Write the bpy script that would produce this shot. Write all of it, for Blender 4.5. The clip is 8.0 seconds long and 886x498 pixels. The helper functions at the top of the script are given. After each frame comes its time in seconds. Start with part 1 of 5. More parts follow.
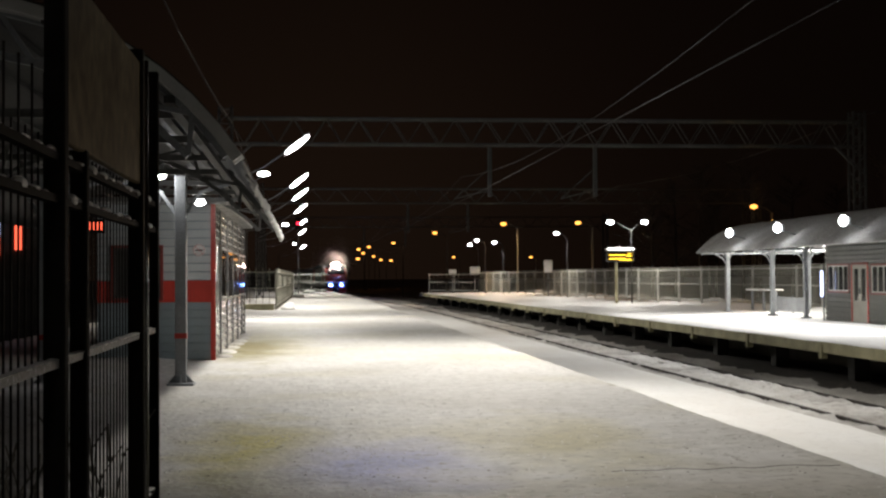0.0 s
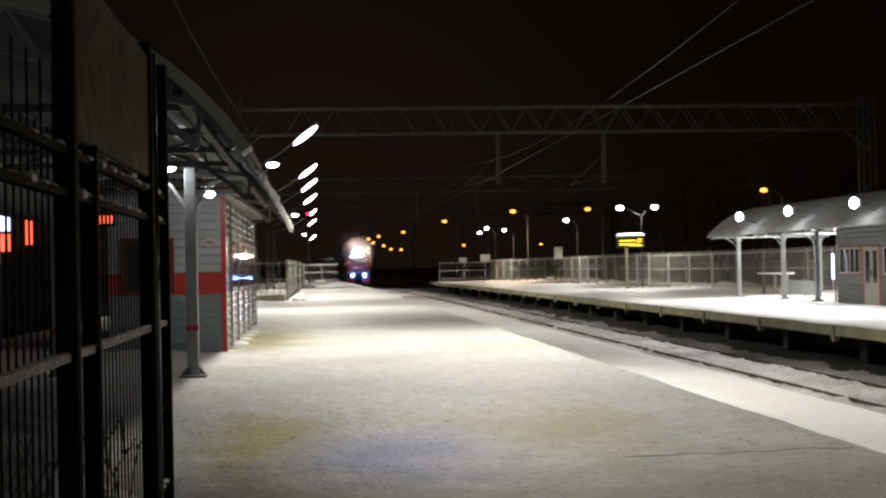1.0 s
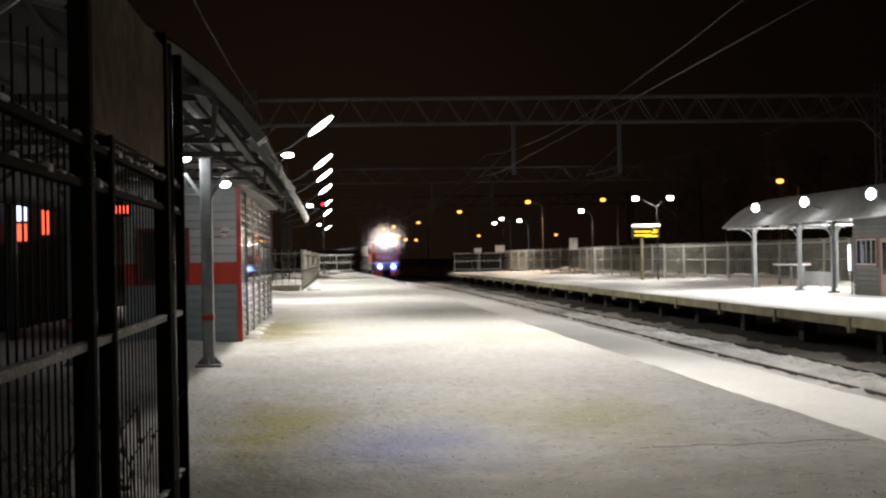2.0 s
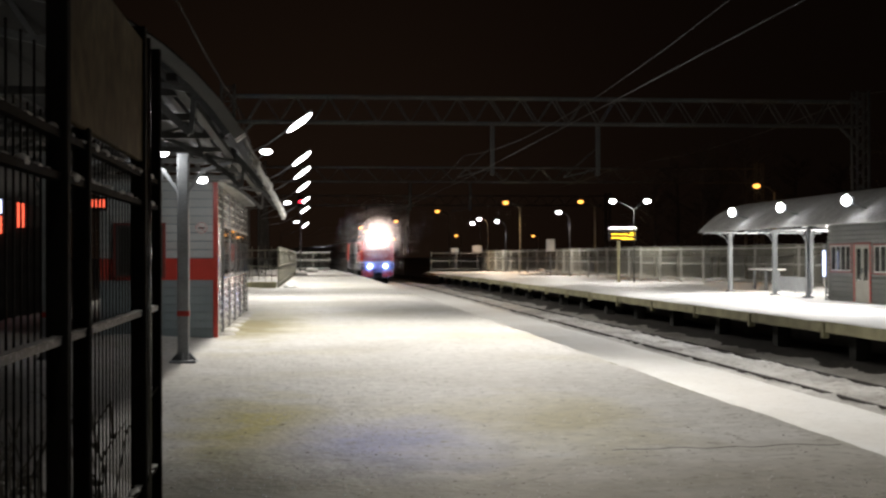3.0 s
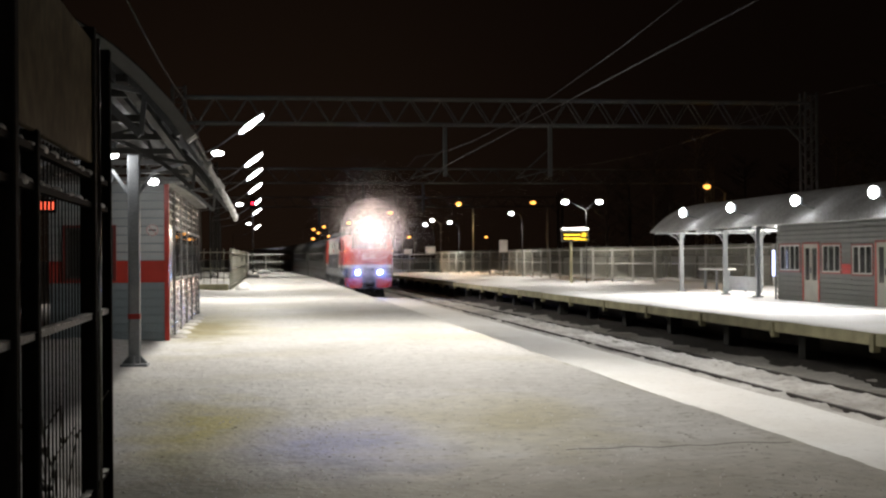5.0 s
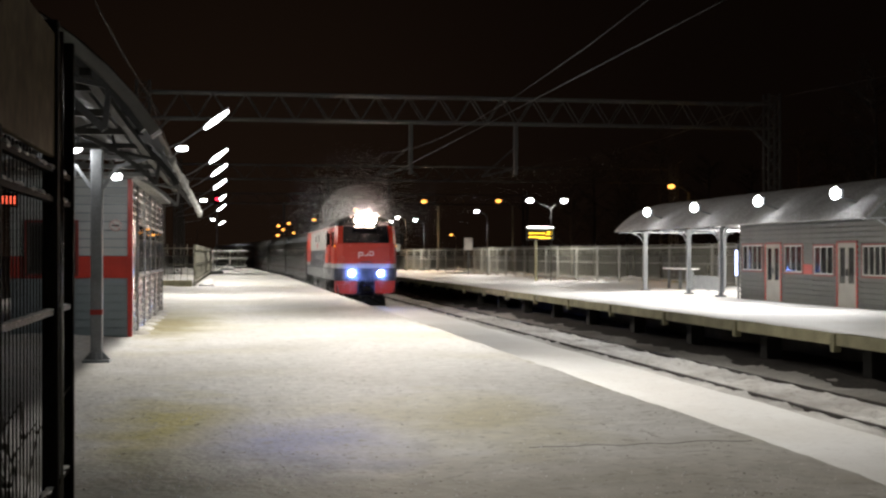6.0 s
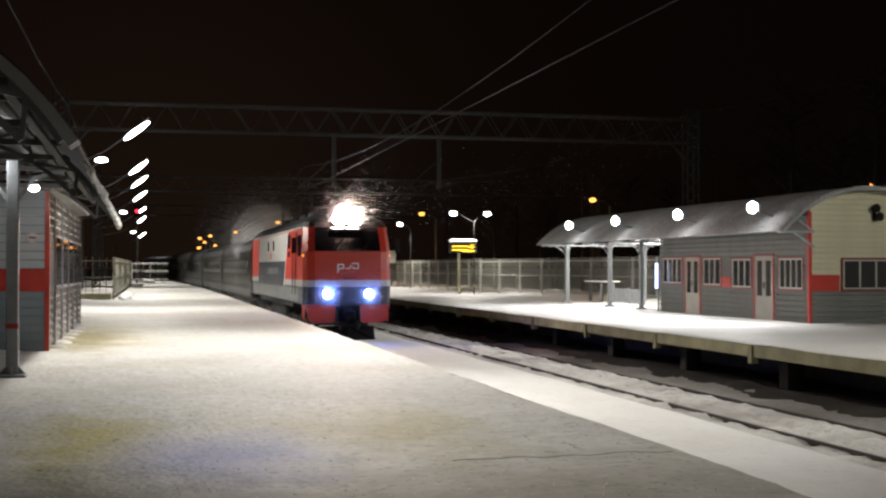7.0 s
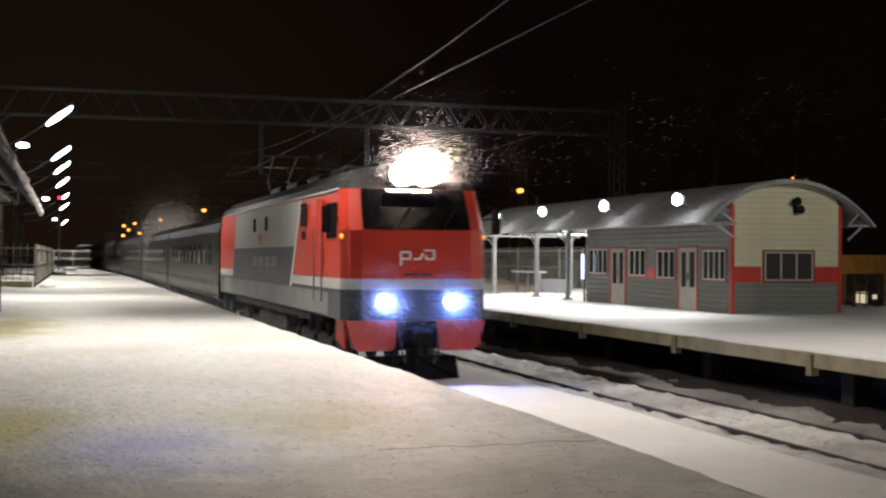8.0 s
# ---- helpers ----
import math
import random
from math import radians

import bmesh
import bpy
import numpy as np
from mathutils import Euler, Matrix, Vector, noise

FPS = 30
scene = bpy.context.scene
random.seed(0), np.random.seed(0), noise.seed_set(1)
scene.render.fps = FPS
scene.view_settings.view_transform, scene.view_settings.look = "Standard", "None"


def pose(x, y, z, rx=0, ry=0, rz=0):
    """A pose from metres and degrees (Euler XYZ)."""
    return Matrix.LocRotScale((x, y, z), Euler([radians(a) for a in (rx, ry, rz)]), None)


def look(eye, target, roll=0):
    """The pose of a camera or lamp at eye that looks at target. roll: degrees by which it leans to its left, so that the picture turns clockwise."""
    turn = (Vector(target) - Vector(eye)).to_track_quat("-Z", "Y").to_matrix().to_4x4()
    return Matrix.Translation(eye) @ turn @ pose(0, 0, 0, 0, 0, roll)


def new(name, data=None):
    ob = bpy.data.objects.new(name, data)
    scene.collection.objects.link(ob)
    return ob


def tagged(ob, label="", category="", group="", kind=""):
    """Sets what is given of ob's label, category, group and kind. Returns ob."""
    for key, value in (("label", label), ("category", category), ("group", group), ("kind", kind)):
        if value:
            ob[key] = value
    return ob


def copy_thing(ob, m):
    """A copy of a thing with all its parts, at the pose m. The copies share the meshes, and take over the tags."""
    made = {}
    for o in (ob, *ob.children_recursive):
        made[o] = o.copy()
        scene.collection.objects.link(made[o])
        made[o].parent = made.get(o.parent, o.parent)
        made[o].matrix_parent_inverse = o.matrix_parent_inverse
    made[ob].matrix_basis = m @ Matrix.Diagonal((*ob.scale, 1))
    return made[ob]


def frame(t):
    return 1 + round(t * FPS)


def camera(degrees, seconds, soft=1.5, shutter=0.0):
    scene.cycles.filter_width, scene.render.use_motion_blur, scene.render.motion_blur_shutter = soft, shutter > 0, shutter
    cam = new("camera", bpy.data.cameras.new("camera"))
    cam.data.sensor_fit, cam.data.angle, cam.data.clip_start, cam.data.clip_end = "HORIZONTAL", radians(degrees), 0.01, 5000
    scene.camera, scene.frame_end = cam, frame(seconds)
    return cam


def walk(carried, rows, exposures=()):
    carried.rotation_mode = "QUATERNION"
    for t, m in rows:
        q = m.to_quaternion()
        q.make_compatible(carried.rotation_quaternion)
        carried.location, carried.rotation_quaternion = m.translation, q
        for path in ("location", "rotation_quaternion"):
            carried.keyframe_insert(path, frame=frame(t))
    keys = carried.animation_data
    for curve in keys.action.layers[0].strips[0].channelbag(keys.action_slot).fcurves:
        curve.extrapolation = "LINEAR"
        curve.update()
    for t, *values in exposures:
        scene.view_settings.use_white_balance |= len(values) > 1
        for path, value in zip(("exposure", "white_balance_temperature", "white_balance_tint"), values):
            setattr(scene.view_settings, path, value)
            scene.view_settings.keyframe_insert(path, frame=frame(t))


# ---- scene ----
cam = camera(38.64, 8.0, 2.3, 0.4)

# ---- the camera: a hand-held phone on the near platform, turning after the train ----
EYE = (0.0, 0.0, 1.62)
TURNS = [(0, 6.24, 1.29, -0.38), (0.5, 6.39, 0.98, -1.01), (1, 5.78, 0.77, -1.24), (1.5, 5.42, 0.53, -1.40),
         (1.7, 5.29, 0.47, -1.34), (2.8, 5.09, 0.11, -0.30), (3, 6.13, 0.32, -0.20), (3.5, 6.89, 0.57, -0.31),
         (4, 7.38, 0.52, -0.23), (4.5, 7.95, 0.42, -0.31), (4.7, 8.10, 0.42, -0.37), (5.8, 9.23, 0.18, -0.22),
         (6, 9.84, 0.25, -0.04), (6.5, 11.75, 0.82, -0.22), (7, 13.32, 0.83, -0.02), (7.5, 15.11, 0.49, 0.09),
         (8, 16.60, 0.37, 0.34)]


def aim(yaw, pitch, roll):
    a, b = radians(yaw), radians(pitch)
    return look(EYE, (math.sin(a) * math.cos(b), math.cos(a) * math.cos(b), EYE[2] + math.sin(b)), roll)


walk(cam, [(t, aim(y, p, r)) for t, y, p, r in TURNS])

# ---- night sky and lamps ----
world = bpy.data.worlds.new("night")
scene.world = world
world.use_nodes = True
wn, wl = world.node_tree.nodes, world.node_tree.links


def sky_math(kind, a, b):
    q = wn.new("ShaderNodeMath")
    q.operation = kind
    for sock, v in zip(q.inputs, (a, b)):
        if isinstance(v, (int, float)):
            sock.default_value = v
        else:
            wl.new(v, sock)
    return q.outputs[0]


# brownish overcast, brighter north over the town; this glow also stands in for headlamp haze
sky_way, sky_axes = wn.new("ShaderNodeTexCoord"), wn.new("ShaderNodeSeparateXYZ")
wl.new(sky_way.outputs["Generated"], sky_axes.inputs[0])
north = sky_math("POWER", sky_math("ADD", sky_math("MULTIPLY", sky_axes.outputs[1], 0.499), 0.501), 64.0)
sky_tint = wn.new("ShaderNodeMix")
sky_tint.data_type = "RGBA"
sky_tint.inputs[6].default_value, sky_tint.inputs[7].default_value = (0.0022, 0.0012, 0.0008, 1), (0.0090, 0.0050, 0.0031, 1)
wl.new(north, sky_tint.inputs[0])
wl.new(sky_tint.outputs[2], wn["Background"].inputs[0])
wn["Background"].inputs[1].default_value = 1.0
scene.view_settings.exposure = 0.0


def spot(name, at, to, watts, colour, degrees=150, size=0.25, blend=0.6):
    d = bpy.data.lights.new(name, "SPOT")
    d.energy, d.color, d.spot_size, d.spot_blend, d.shadow_soft_size = watts, colour, radians(degrees), blend, size
    ob = new(name, d)
    ob.matrix_world = look(at, to)
    return ob


COOL, NEUTRAL, SODIUM = (1.0, 0.98, 0.95), (1.0, 0.95, 0.86), (1.0, 0.46, 0.10)
# the first, behind the camera, is unseen and added to light the foreground
PLATFORM_LAMPS = [-14.0, 50.3, 68.7, 80.1, 96.0, 121.0, 144.0, 212.0]
for y in PLATFORM_LAMPS[:7]:
    spot("platform_lamp_light", (-0.25, y, 6.8), (1.6, y - 0.2, 0), 5000 if y < 0 else 4300 if y < 60 else 3600, NEUTRAL, 165 if y < 0 else 160 if y < 60 else 128, 0.25, 0.4 if y > 0 else 0.7)
# tall mast lamp over the platform, and an unseen fill lamp added on the portal above
spot("mast_lamp_light", (3.2, 27.0, 9.0), (1.9, 25.4, 0), 6900, NEUTRAL, 132, 0.3, 0.85)
spot("portal_fill_light", (2.4, 12.0, 7.3), (6.2, 11.2, 0), 950, NEUTRAL, 132, 0.25, 0.85)
FLOODS = [33.7, 39.0, 44.7, 50.0]
for y in FLOODS:
    spot("roof_flood_light", (16.75, y - 0.1, 3.42), (14.6, y - 0.3, 0), 960, COOL, 160, 0.3, 1.0)
CANOPY_LAMPS = [(-2.18, 19.45, 3.2), (-1.95, 24.0, 3.06)]
for x, y, z in CANOPY_LAMPS:
    d = bpy.data.lights.new("canopy_lamp_light", "POINT")
    d.energy, d.color, d.shadow_soft_size = 13, COOL, 0.08
    new("canopy_lamp_light", d).location = (x, y - 0.12, z - 0.1)

spot("far_platform_lamp_light", (19.6, 16.0, 6.6), (18.0, 23.0, 0), 4400, NEUTRAL, 150, 0.25, 0.6)
spot("sodium_light", (45.8, 72.8, 6.7), (50.0, 78.0, 0), 2000, SODIUM, 165, 0.3, 0.3)
# street lamps whose light reaches the far platform
spot("sodium_light", (19.86, 125.6, 6.8), (18.0, 118, 0), 5000, (1.0, 0.66, 0.36), 160, 0.3, 0.3)
spot("sodium_light", (34.7, 94.8, 6.8), (32.0, 92, 0), 4000, SODIUM, 160, 0.3, 0.3)
spot("white_street_light", (19.3, 74.5, 4.6), (19.0, 74.0, 0), 1700, NEUTRAL, 172, 0.4, 0.2)
spot("white_street_light", (19.4, 96.2, 4.4), (18.6, 95.8, 0), 1300, NEUTRAL, 172, 0.3, 0.2)
spot("white_street_light", (18.25, 120.7, 4.4), (17.4, 120, 0), 1300, NEUTRAL, 172, 0.3, 0.2)
SHELTER_LAMPS = [(20.5, 48.5, 3.2), (20.5, 52.4, 3.2)]
for x, y, z in SHELTER_LAMPS:
    spot("shelter_lamp_light", (x, y, z - 0.08), (x + 0.4, y + 1.0, 0), 620, NEUTRAL, 170, 0.1, 0.3)


# ---- materials ----
def mat(name, colour, rough=0.6, metal=0.0, vary=0.25, scale=3.0, fine=40.0, bump=0.15, random_shift=0.0, tint=None, cover=0.0, stretch=(1, 1, 1), gloss=0.5):
    """A surface with two scales of variation, fine relief and, if cover is set, rime that gathers in patches."""
    m = bpy.data.materials.new(name)
    m.use_nodes = True
    n, l = m.node_tree.nodes, m.node_tree.links
    b = n["Principled BSDF"]
    co = n.new("ShaderNodeTexCoord")
    mp = n.new("ShaderNodeMapping")
    mp.inputs["Scale"].default_value = stretch
    l.new(co.outputs["Object"], mp.inputs[0])
    big, small = n.new("ShaderNodeTexNoise"), n.new("ShaderNodeTexNoise")
    big.inputs["Scale"].default_value, big.inputs["Detail"].default_value = scale, 6
    small.inputs["Scale"].default_value, small.inputs["Detail"].default_value = fine, 4
    for q in (big, small):
        l.new(mp.outputs[0], q.inputs["Vector"])
    mix = n.new("ShaderNodeMix")
    mix.data_type = "RGBA"
    other = tint or [c * (1 - vary) for c in colour]
    mix.inputs[6].default_value, mix.inputs[7].default_value = (*colour, 1), (*other, 1)
    ramp = n.new("ShaderNodeMapRange")
    ramp.inputs[1].default_value, ramp.inputs[2].default_value = 0.35, 0.7
    l.new(big.outputs[0], ramp.inputs[0])
    l.new(ramp.outputs[0], mix.inputs[0])
    mul = n.new("ShaderNodeMix")
    mul.data_type, mul.blend_type = "RGBA", "MULTIPLY"
    mul.inputs[0].default_value = min(1.0, vary * 1.6)
    l.new(mix.outputs[2], mul.inputs[6])
    l.new(small.outputs[0], mul.inputs[7])
    out = mul.outputs[2]
    if random_shift:
        info, hs, mr = n.new("ShaderNodeObjectInfo"), n.new("ShaderNodeHueSaturation"), n.new("ShaderNodeMapRange")
        mr.inputs[3].default_value, mr.inputs[4].default_value = 1 - random_shift, 1 + random_shift
        l.new(info.outputs["Random"], mr.inputs[0])
        l.new(mr.outputs[0], hs.inputs["Value"])
        l.new(out, hs.inputs["Color"])
        out = hs.outputs[0]
    if cover:
        rime, mr2 = n.new("ShaderNodeMix"), n.new("ShaderNodeMapRange")
        rime.data_type = "RGBA"
        rime.inputs[7].default_value = (0.75, 0.77, 0.8, 1)
        mr2.inputs[1].default_value, mr2.inputs[2].default_value, mr2.inputs[4].default_value = 0.5, 0.75, cover
        l.new(small.outputs[0], mr2.inputs[0])
        l.new(mr2.outputs[0], rime.inputs[0])
        l.new(out, rime.inputs[6])
        out = rime.outputs[2]
    l.new(out, b.inputs["Base Color"])
    mrr = n.new("ShaderNodeMapRange")
    mrr.inputs[3].default_value, mrr.inputs[4].default_value = max(0.03, rough - 0.12), min(1, rough + 0.12)
    l.new(small.outputs[0], mrr.inputs[0])
    l.new(mrr.outputs[0], b.inputs["Roughness"])
    b.inputs["Metallic"].default_value = metal
    b.inputs["Specular IOR Level"].default_value = gloss
    if bump:
        bp = n.new("ShaderNodeBump")
        bp.inputs["Strength"].default_value, bp.inputs["Distance"].default_value = bump, 0.02
        l.new(small.outputs[0], bp.inputs["Height"])
        l.new(bp.outputs[0], b.inputs["Normal"])
    return m


def glow(name, colour, strength):
    m = bpy.data.materials.new(name)
    m.use_nodes = True
    b = m.node_tree.nodes["Principled BSDF"]
    b.inputs["Base Color"].default_value = (*colour, 1)
    b.inputs["Emission Color"].default_value, b.inputs["Emission Strength"].default_value = (*colour, 1), strength
    return m


def glassy(name, colour, rough=0.06):
    m = bpy.data.materials.new(name)
    m.use_nodes = True
    b = m.node_tree.nodes["Principled BSDF"]
    b.inputs["Base Color"].default_value, b.inputs["Roughness"].default_value = (*colour, 1), rough
    b.inputs["IOR"].default_value = 1.5
    return m


def snow_material(name, clean, dirty, warm, amount, tread, sand_and_shade=()):
    """Snow: clean, trodden grey and yellowish patches by large noise, footprints and crumbs as relief."""
    m = bpy.data.materials.new(name)
    m.use_nodes = True
    n, l = m.node_tree.nodes, m.node_tree.links
    b = n["Principled BSDF"]
    co = n.new("ShaderNodeTexCoord")

    def noise_at(scale, detail, lo, hi):
        q, r = n.new("ShaderNodeTexNoise"), n.new("ShaderNodeMapRange")
        q.inputs["Scale"].default_value, q.inputs["Detail"].default_value = scale, detail
        r.inputs[1].default_value, r.inputs[2].default_value = lo, hi
        l.new(co.outputs["Object"], q.inputs["Vector"])
        l.new(q.outputs[0], r.inputs[0])
        return q.outputs[0], r.outputs[0]

    def mixed(fac, a, c, blend="MIX"):
        q = n.new("ShaderNodeMix")
        q.data_type, q.blend_type = "RGBA", blend
        for sock, v in ((q.inputs[0], fac), (q.inputs[6], a), (q.inputs[7], c)):
            if isinstance(v, (int, float)):
                sock.default_value = v
            elif isinstance(v, tuple):
                sock.default_value = (*v, 1)
            else:
                l.new(v, sock)
        return q.outputs[2]
    _, patch = noise_at(0.35, 5, 0.4, 0.66)
    _, stain = noise_at(0.22, 3, 0.5, 0.68)
    raw, grain = noise_at(4.5, 10, 0.3, 0.75)
    crumbs, specks = noise_at(13.0, 4, 0.6, 0.68)
    scaled = n.new("ShaderNodeMath")
    scaled.operation = "MULTIPLY"
    scaled.inputs[1].default_value = amount
    l.new(patch, scaled.inputs[0])
    c = mixed(scaled.outputs[0], clean, dirty)
    s2 = n.new("ShaderNodeMath")
    s2.operation = "MULTIPLY"
    s2.inputs[1].default_value = 0.7 * amount
    l.new(stain, s2.inputs[0])
    c = mixed(s2.outputs[0], c, warm)
    for px, py, rx, ry, colour, most in sand_and_shade:
        # strewn sand, trodden dirt, a colour cast and painted shade: each a patch with a ragged rim
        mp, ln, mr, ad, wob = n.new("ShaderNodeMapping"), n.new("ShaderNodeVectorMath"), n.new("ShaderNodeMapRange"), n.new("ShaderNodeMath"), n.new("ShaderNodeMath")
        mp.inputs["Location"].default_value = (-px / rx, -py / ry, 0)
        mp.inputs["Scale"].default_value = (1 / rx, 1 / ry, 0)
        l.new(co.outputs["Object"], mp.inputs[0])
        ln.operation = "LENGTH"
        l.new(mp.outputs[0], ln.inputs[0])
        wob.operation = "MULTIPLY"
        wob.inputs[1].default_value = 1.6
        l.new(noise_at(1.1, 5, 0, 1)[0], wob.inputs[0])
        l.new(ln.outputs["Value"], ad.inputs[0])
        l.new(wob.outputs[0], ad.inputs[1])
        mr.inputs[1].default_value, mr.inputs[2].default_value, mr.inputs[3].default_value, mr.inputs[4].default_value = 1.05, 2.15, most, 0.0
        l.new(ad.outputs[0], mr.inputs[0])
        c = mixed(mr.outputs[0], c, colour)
    c = mixed(0.35 * tread, c, grain, "MULTIPLY")
    s3 = n.new("ShaderNodeMath")
    s3.operation = "MULTIPLY"
    s3.inputs[1].default_value = 0.7 * tread
    l.new(specks, s3.inputs[0])
    c = mixed(s3.outputs[0], c, (0.2, 0.18, 0.15))
    # dark flecks: the small shadows of footprints and clumps, painted in
    _, clods = noise_at(6.5, 3, 0.60, 0.66)
    s4 = n.new("ShaderNodeMath")
    s4.operation = "MULTIPLY"
    s4.inputs[1].default_value = 0.5 * tread
    l.new(clods, s4.inputs[0])
    c = mixed(s4.outputs[0], c, (0.17, 0.15, 0.12))
    l.new(c, b.inputs["Base Color"])
    b.inputs["Roughness"].default_value = 0.62
    add = n.new("ShaderNodeMath")
    l.new(raw, add.inputs[0])
    l.new(crumbs, add.inputs[1])
    bp = n.new("ShaderNodeBump")
    bp.inputs["Strength"].default_value, bp.inputs["Distance"].default_value = 0.26 * tread + 0.12, 0.06
    l.new(add.outputs[0], bp.inputs["Height"])
    l.new(bp.outputs[0], b.inputs["Normal"])
    return m


SNOW_WALK = snow_material("trodden_snow", (0.72, 0.71, 0.70), (0.48, 0.46, 0.43), (0.55, 0.5, 0.3), 0.5, 0.7,
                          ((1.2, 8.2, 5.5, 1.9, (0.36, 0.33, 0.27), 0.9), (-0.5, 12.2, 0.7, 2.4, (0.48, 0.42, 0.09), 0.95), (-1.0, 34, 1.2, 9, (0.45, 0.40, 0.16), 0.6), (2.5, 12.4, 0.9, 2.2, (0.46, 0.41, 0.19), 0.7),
                           # a blue cast, then shade painted at the fence foot and along the pavilion
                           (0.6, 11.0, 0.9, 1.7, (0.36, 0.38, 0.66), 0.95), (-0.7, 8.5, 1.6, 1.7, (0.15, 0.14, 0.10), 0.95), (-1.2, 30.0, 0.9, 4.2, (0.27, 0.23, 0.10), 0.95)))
SNOW_FAR = snow_material("clean_platform_snow", (0.8, 0.8, 0.8), (0.66, 0.65, 0.63), (0.7, 0.68, 0.6), 0.5, 0.25)
SNOW_BED = snow_material("track_snow", (0.78, 0.78, 0.78), (0.62, 0.6, 0.57), (0.62, 0.6, 0.55), 0.5, 0.2)
SNOW_LUMPS = snow_material("lumpy_snow", (0.7, 0.69, 0.67), (0.3, 0.28, 0.26), (0.4, 0.37, 0.33), 0.9, 0.7)
SNOW_LAND = snow_material("land_snow", (0.5, 0.5, 0.52), (0.3, 0.3, 0.3), (0.35, 0.33, 0.3), 0.8, 0.5)
# near-black because the shade along the far platform is put into the colour
BALLAST = snow_material("shaded_ballast", (0.045, 0.04, 0.037), (0.02, 0.018, 0.016), (0.12, 0.11, 0.1), 0.9, 0.8)
CONCRETE = mat("concrete", (0.43, 0.40, 0.25), 0.85, 0, 0.35, 2.0, 30, 0.4, 0.12)
DULL_ICE = mat("dull_ice", (0.37, 0.34, 0.29), 0.6, 0, 0.5, 2.0, 25, 0.3)
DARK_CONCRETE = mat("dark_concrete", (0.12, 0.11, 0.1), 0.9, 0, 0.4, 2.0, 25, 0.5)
# pillars under the far deck: the shade there is put into their colour
DARK_PILLAR = mat("shaded_pillar", (0.03, 0.028, 0.025), 0.9, 0, 0.4, 2.0, 25, 0.4)
BLACK_STEEL = mat("black_steel", (0.022, 0.02, 0.018), 0.6, 0.0, 0.3, 6, 60, 0.0, gloss=0.004)
GREY_PAINT = mat("grey_paint", (0.34, 0.36, 0.38), 0.45, 0.0, 0.2, 4, 50, 0.08, cover=0.15)
GREY_TRUSS = mat("grey_truss", (0.016, 0.0152, 0.0144), 0.6, 0.2, 0.3, 3, 30, 0.1)
CABLE = mat("cable", (0.007, 0.0065, 0.006), 0.7, 0.1, 0.2, 4, 30, 0)
GALV = mat("galvanised_steel", (0.18, 0.185, 0.195), 0.5, 0.6, 0.3, 5, 40, 0.1)
FROST_STEEL = mat("frosted_dark_steel", (0.2, 0.2, 0.2), 0.6, 0.0, 0.3, 5, 40, 0.1, cover=0.4)
FENCE_LIGHT = mat("frosted_fence", (0.5, 0.49, 0.45), 0.6, 0.0, 0.3, 3, 30, 0.1, cover=0.3)
BRIGHT_PIPE = mat("bright_pipe", (0.5, 0.5, 0.48), 0.22, 1.0, 0.2, 4, 40, 0.0)
CANOPY_STEEL = mat("canopy_steel", (0.15, 0.15, 0.145), 0.5, 0.0, 0.25, 4, 40, 0.08)
POLE_TAN = mat("weathered_pole", (0.2, 0.18, 0.13), 0.85, 0, 0.3, 2, 30, 0.3)
RAIL_TOP = mat("rail_steel", (0.06, 0.052, 0.048), 0.6, 0.3, 0.3, 4, 40, 0.1)
SIDING_WHITE = mat("white_siding", (0.46, 0.49, 0.5), 0.42, 0.0, 0.14, 1.4, 35, 0.06, 0.05)
SIDING_BLUE = mat("grey_blue_siding", (0.24, 0.29, 0.32), 0.42, 0.0, 0.18, 1.4, 35, 0.06, 0.06)
SHUTTER = mat("glossy_shutter", (0.55, 0.53, 0.49), 0.16, 0.45, 0.25, 1.4, 9, 0.5, 0.1)
SIDING_CREAM = mat("cream_siding", (0.62, 0.60, 0.42), 0.45, 0.0, 0.14, 1.4, 35, 0.06, 0.05)
SIDING_GREY = mat("grey_siding", (0.10, 0.103, 0.085), 0.5, 0.0, 0.3, 1.6, 35, 0.08, 0.1, cover=0.12)
SIDING_BASE = mat("base_siding", (0.2, 0.215, 0.2), 0.5, 0.0, 0.25, 1.6, 35, 0.08, 0.08)
WINDOW_GREY = mat("window_frame_grey", (0.5, 0.5, 0.45), 0.45, 0.0, 0.2, 3, 40, 0.04)
POLE_DARK = mat("dark_pole", (0.06, 0.058, 0.055), 0.6, 0.2, 0.3, 3, 30, 0.1)
PICKET_DIM = mat("dim_pickets", (0.32, 0.31, 0.25), 0.6, 0.0, 0.3, 3, 30, 0.1, cover=0.15)
RED_DULL = mat("dull_red_casing", (0.22, 0.03, 0.022), 0.5, 0.0, 0.25, 3, 40, 0.05)
RED_TRIM = mat("red_trim", (0.52, 0.045, 0.03), 0.4, 0.0, 0.2, 3, 40, 0.05)
ROOF_SNOW = mat("frosted_roof", (0.42, 0.41, 0.40), 0.75, 0.0, 0.35, 1.2, 18, 0.4, cover=0.5)
ROOF_METAL = mat("roof_sheet", (0.05, 0.049, 0.046), 0.6, 0.0, 0.3, 2, 30, 0.1)
WHITE_PLASTIC = mat("white_plastic", (0.7, 0.7, 0.68), 0.4, 0.0, 0.12, 3, 40, 0.04)
DOOR_PAINT = mat("pale_door", (0.32, 0.31, 0.26), 0.45, 0.0, 0.15, 3, 40, 0.05)
SIGN_BACK = mat("old_board", (0.32, 0.25, 0.15), 0.5, 0.0, 0.6, 1.6, 7, 0.0, gloss=0.004)
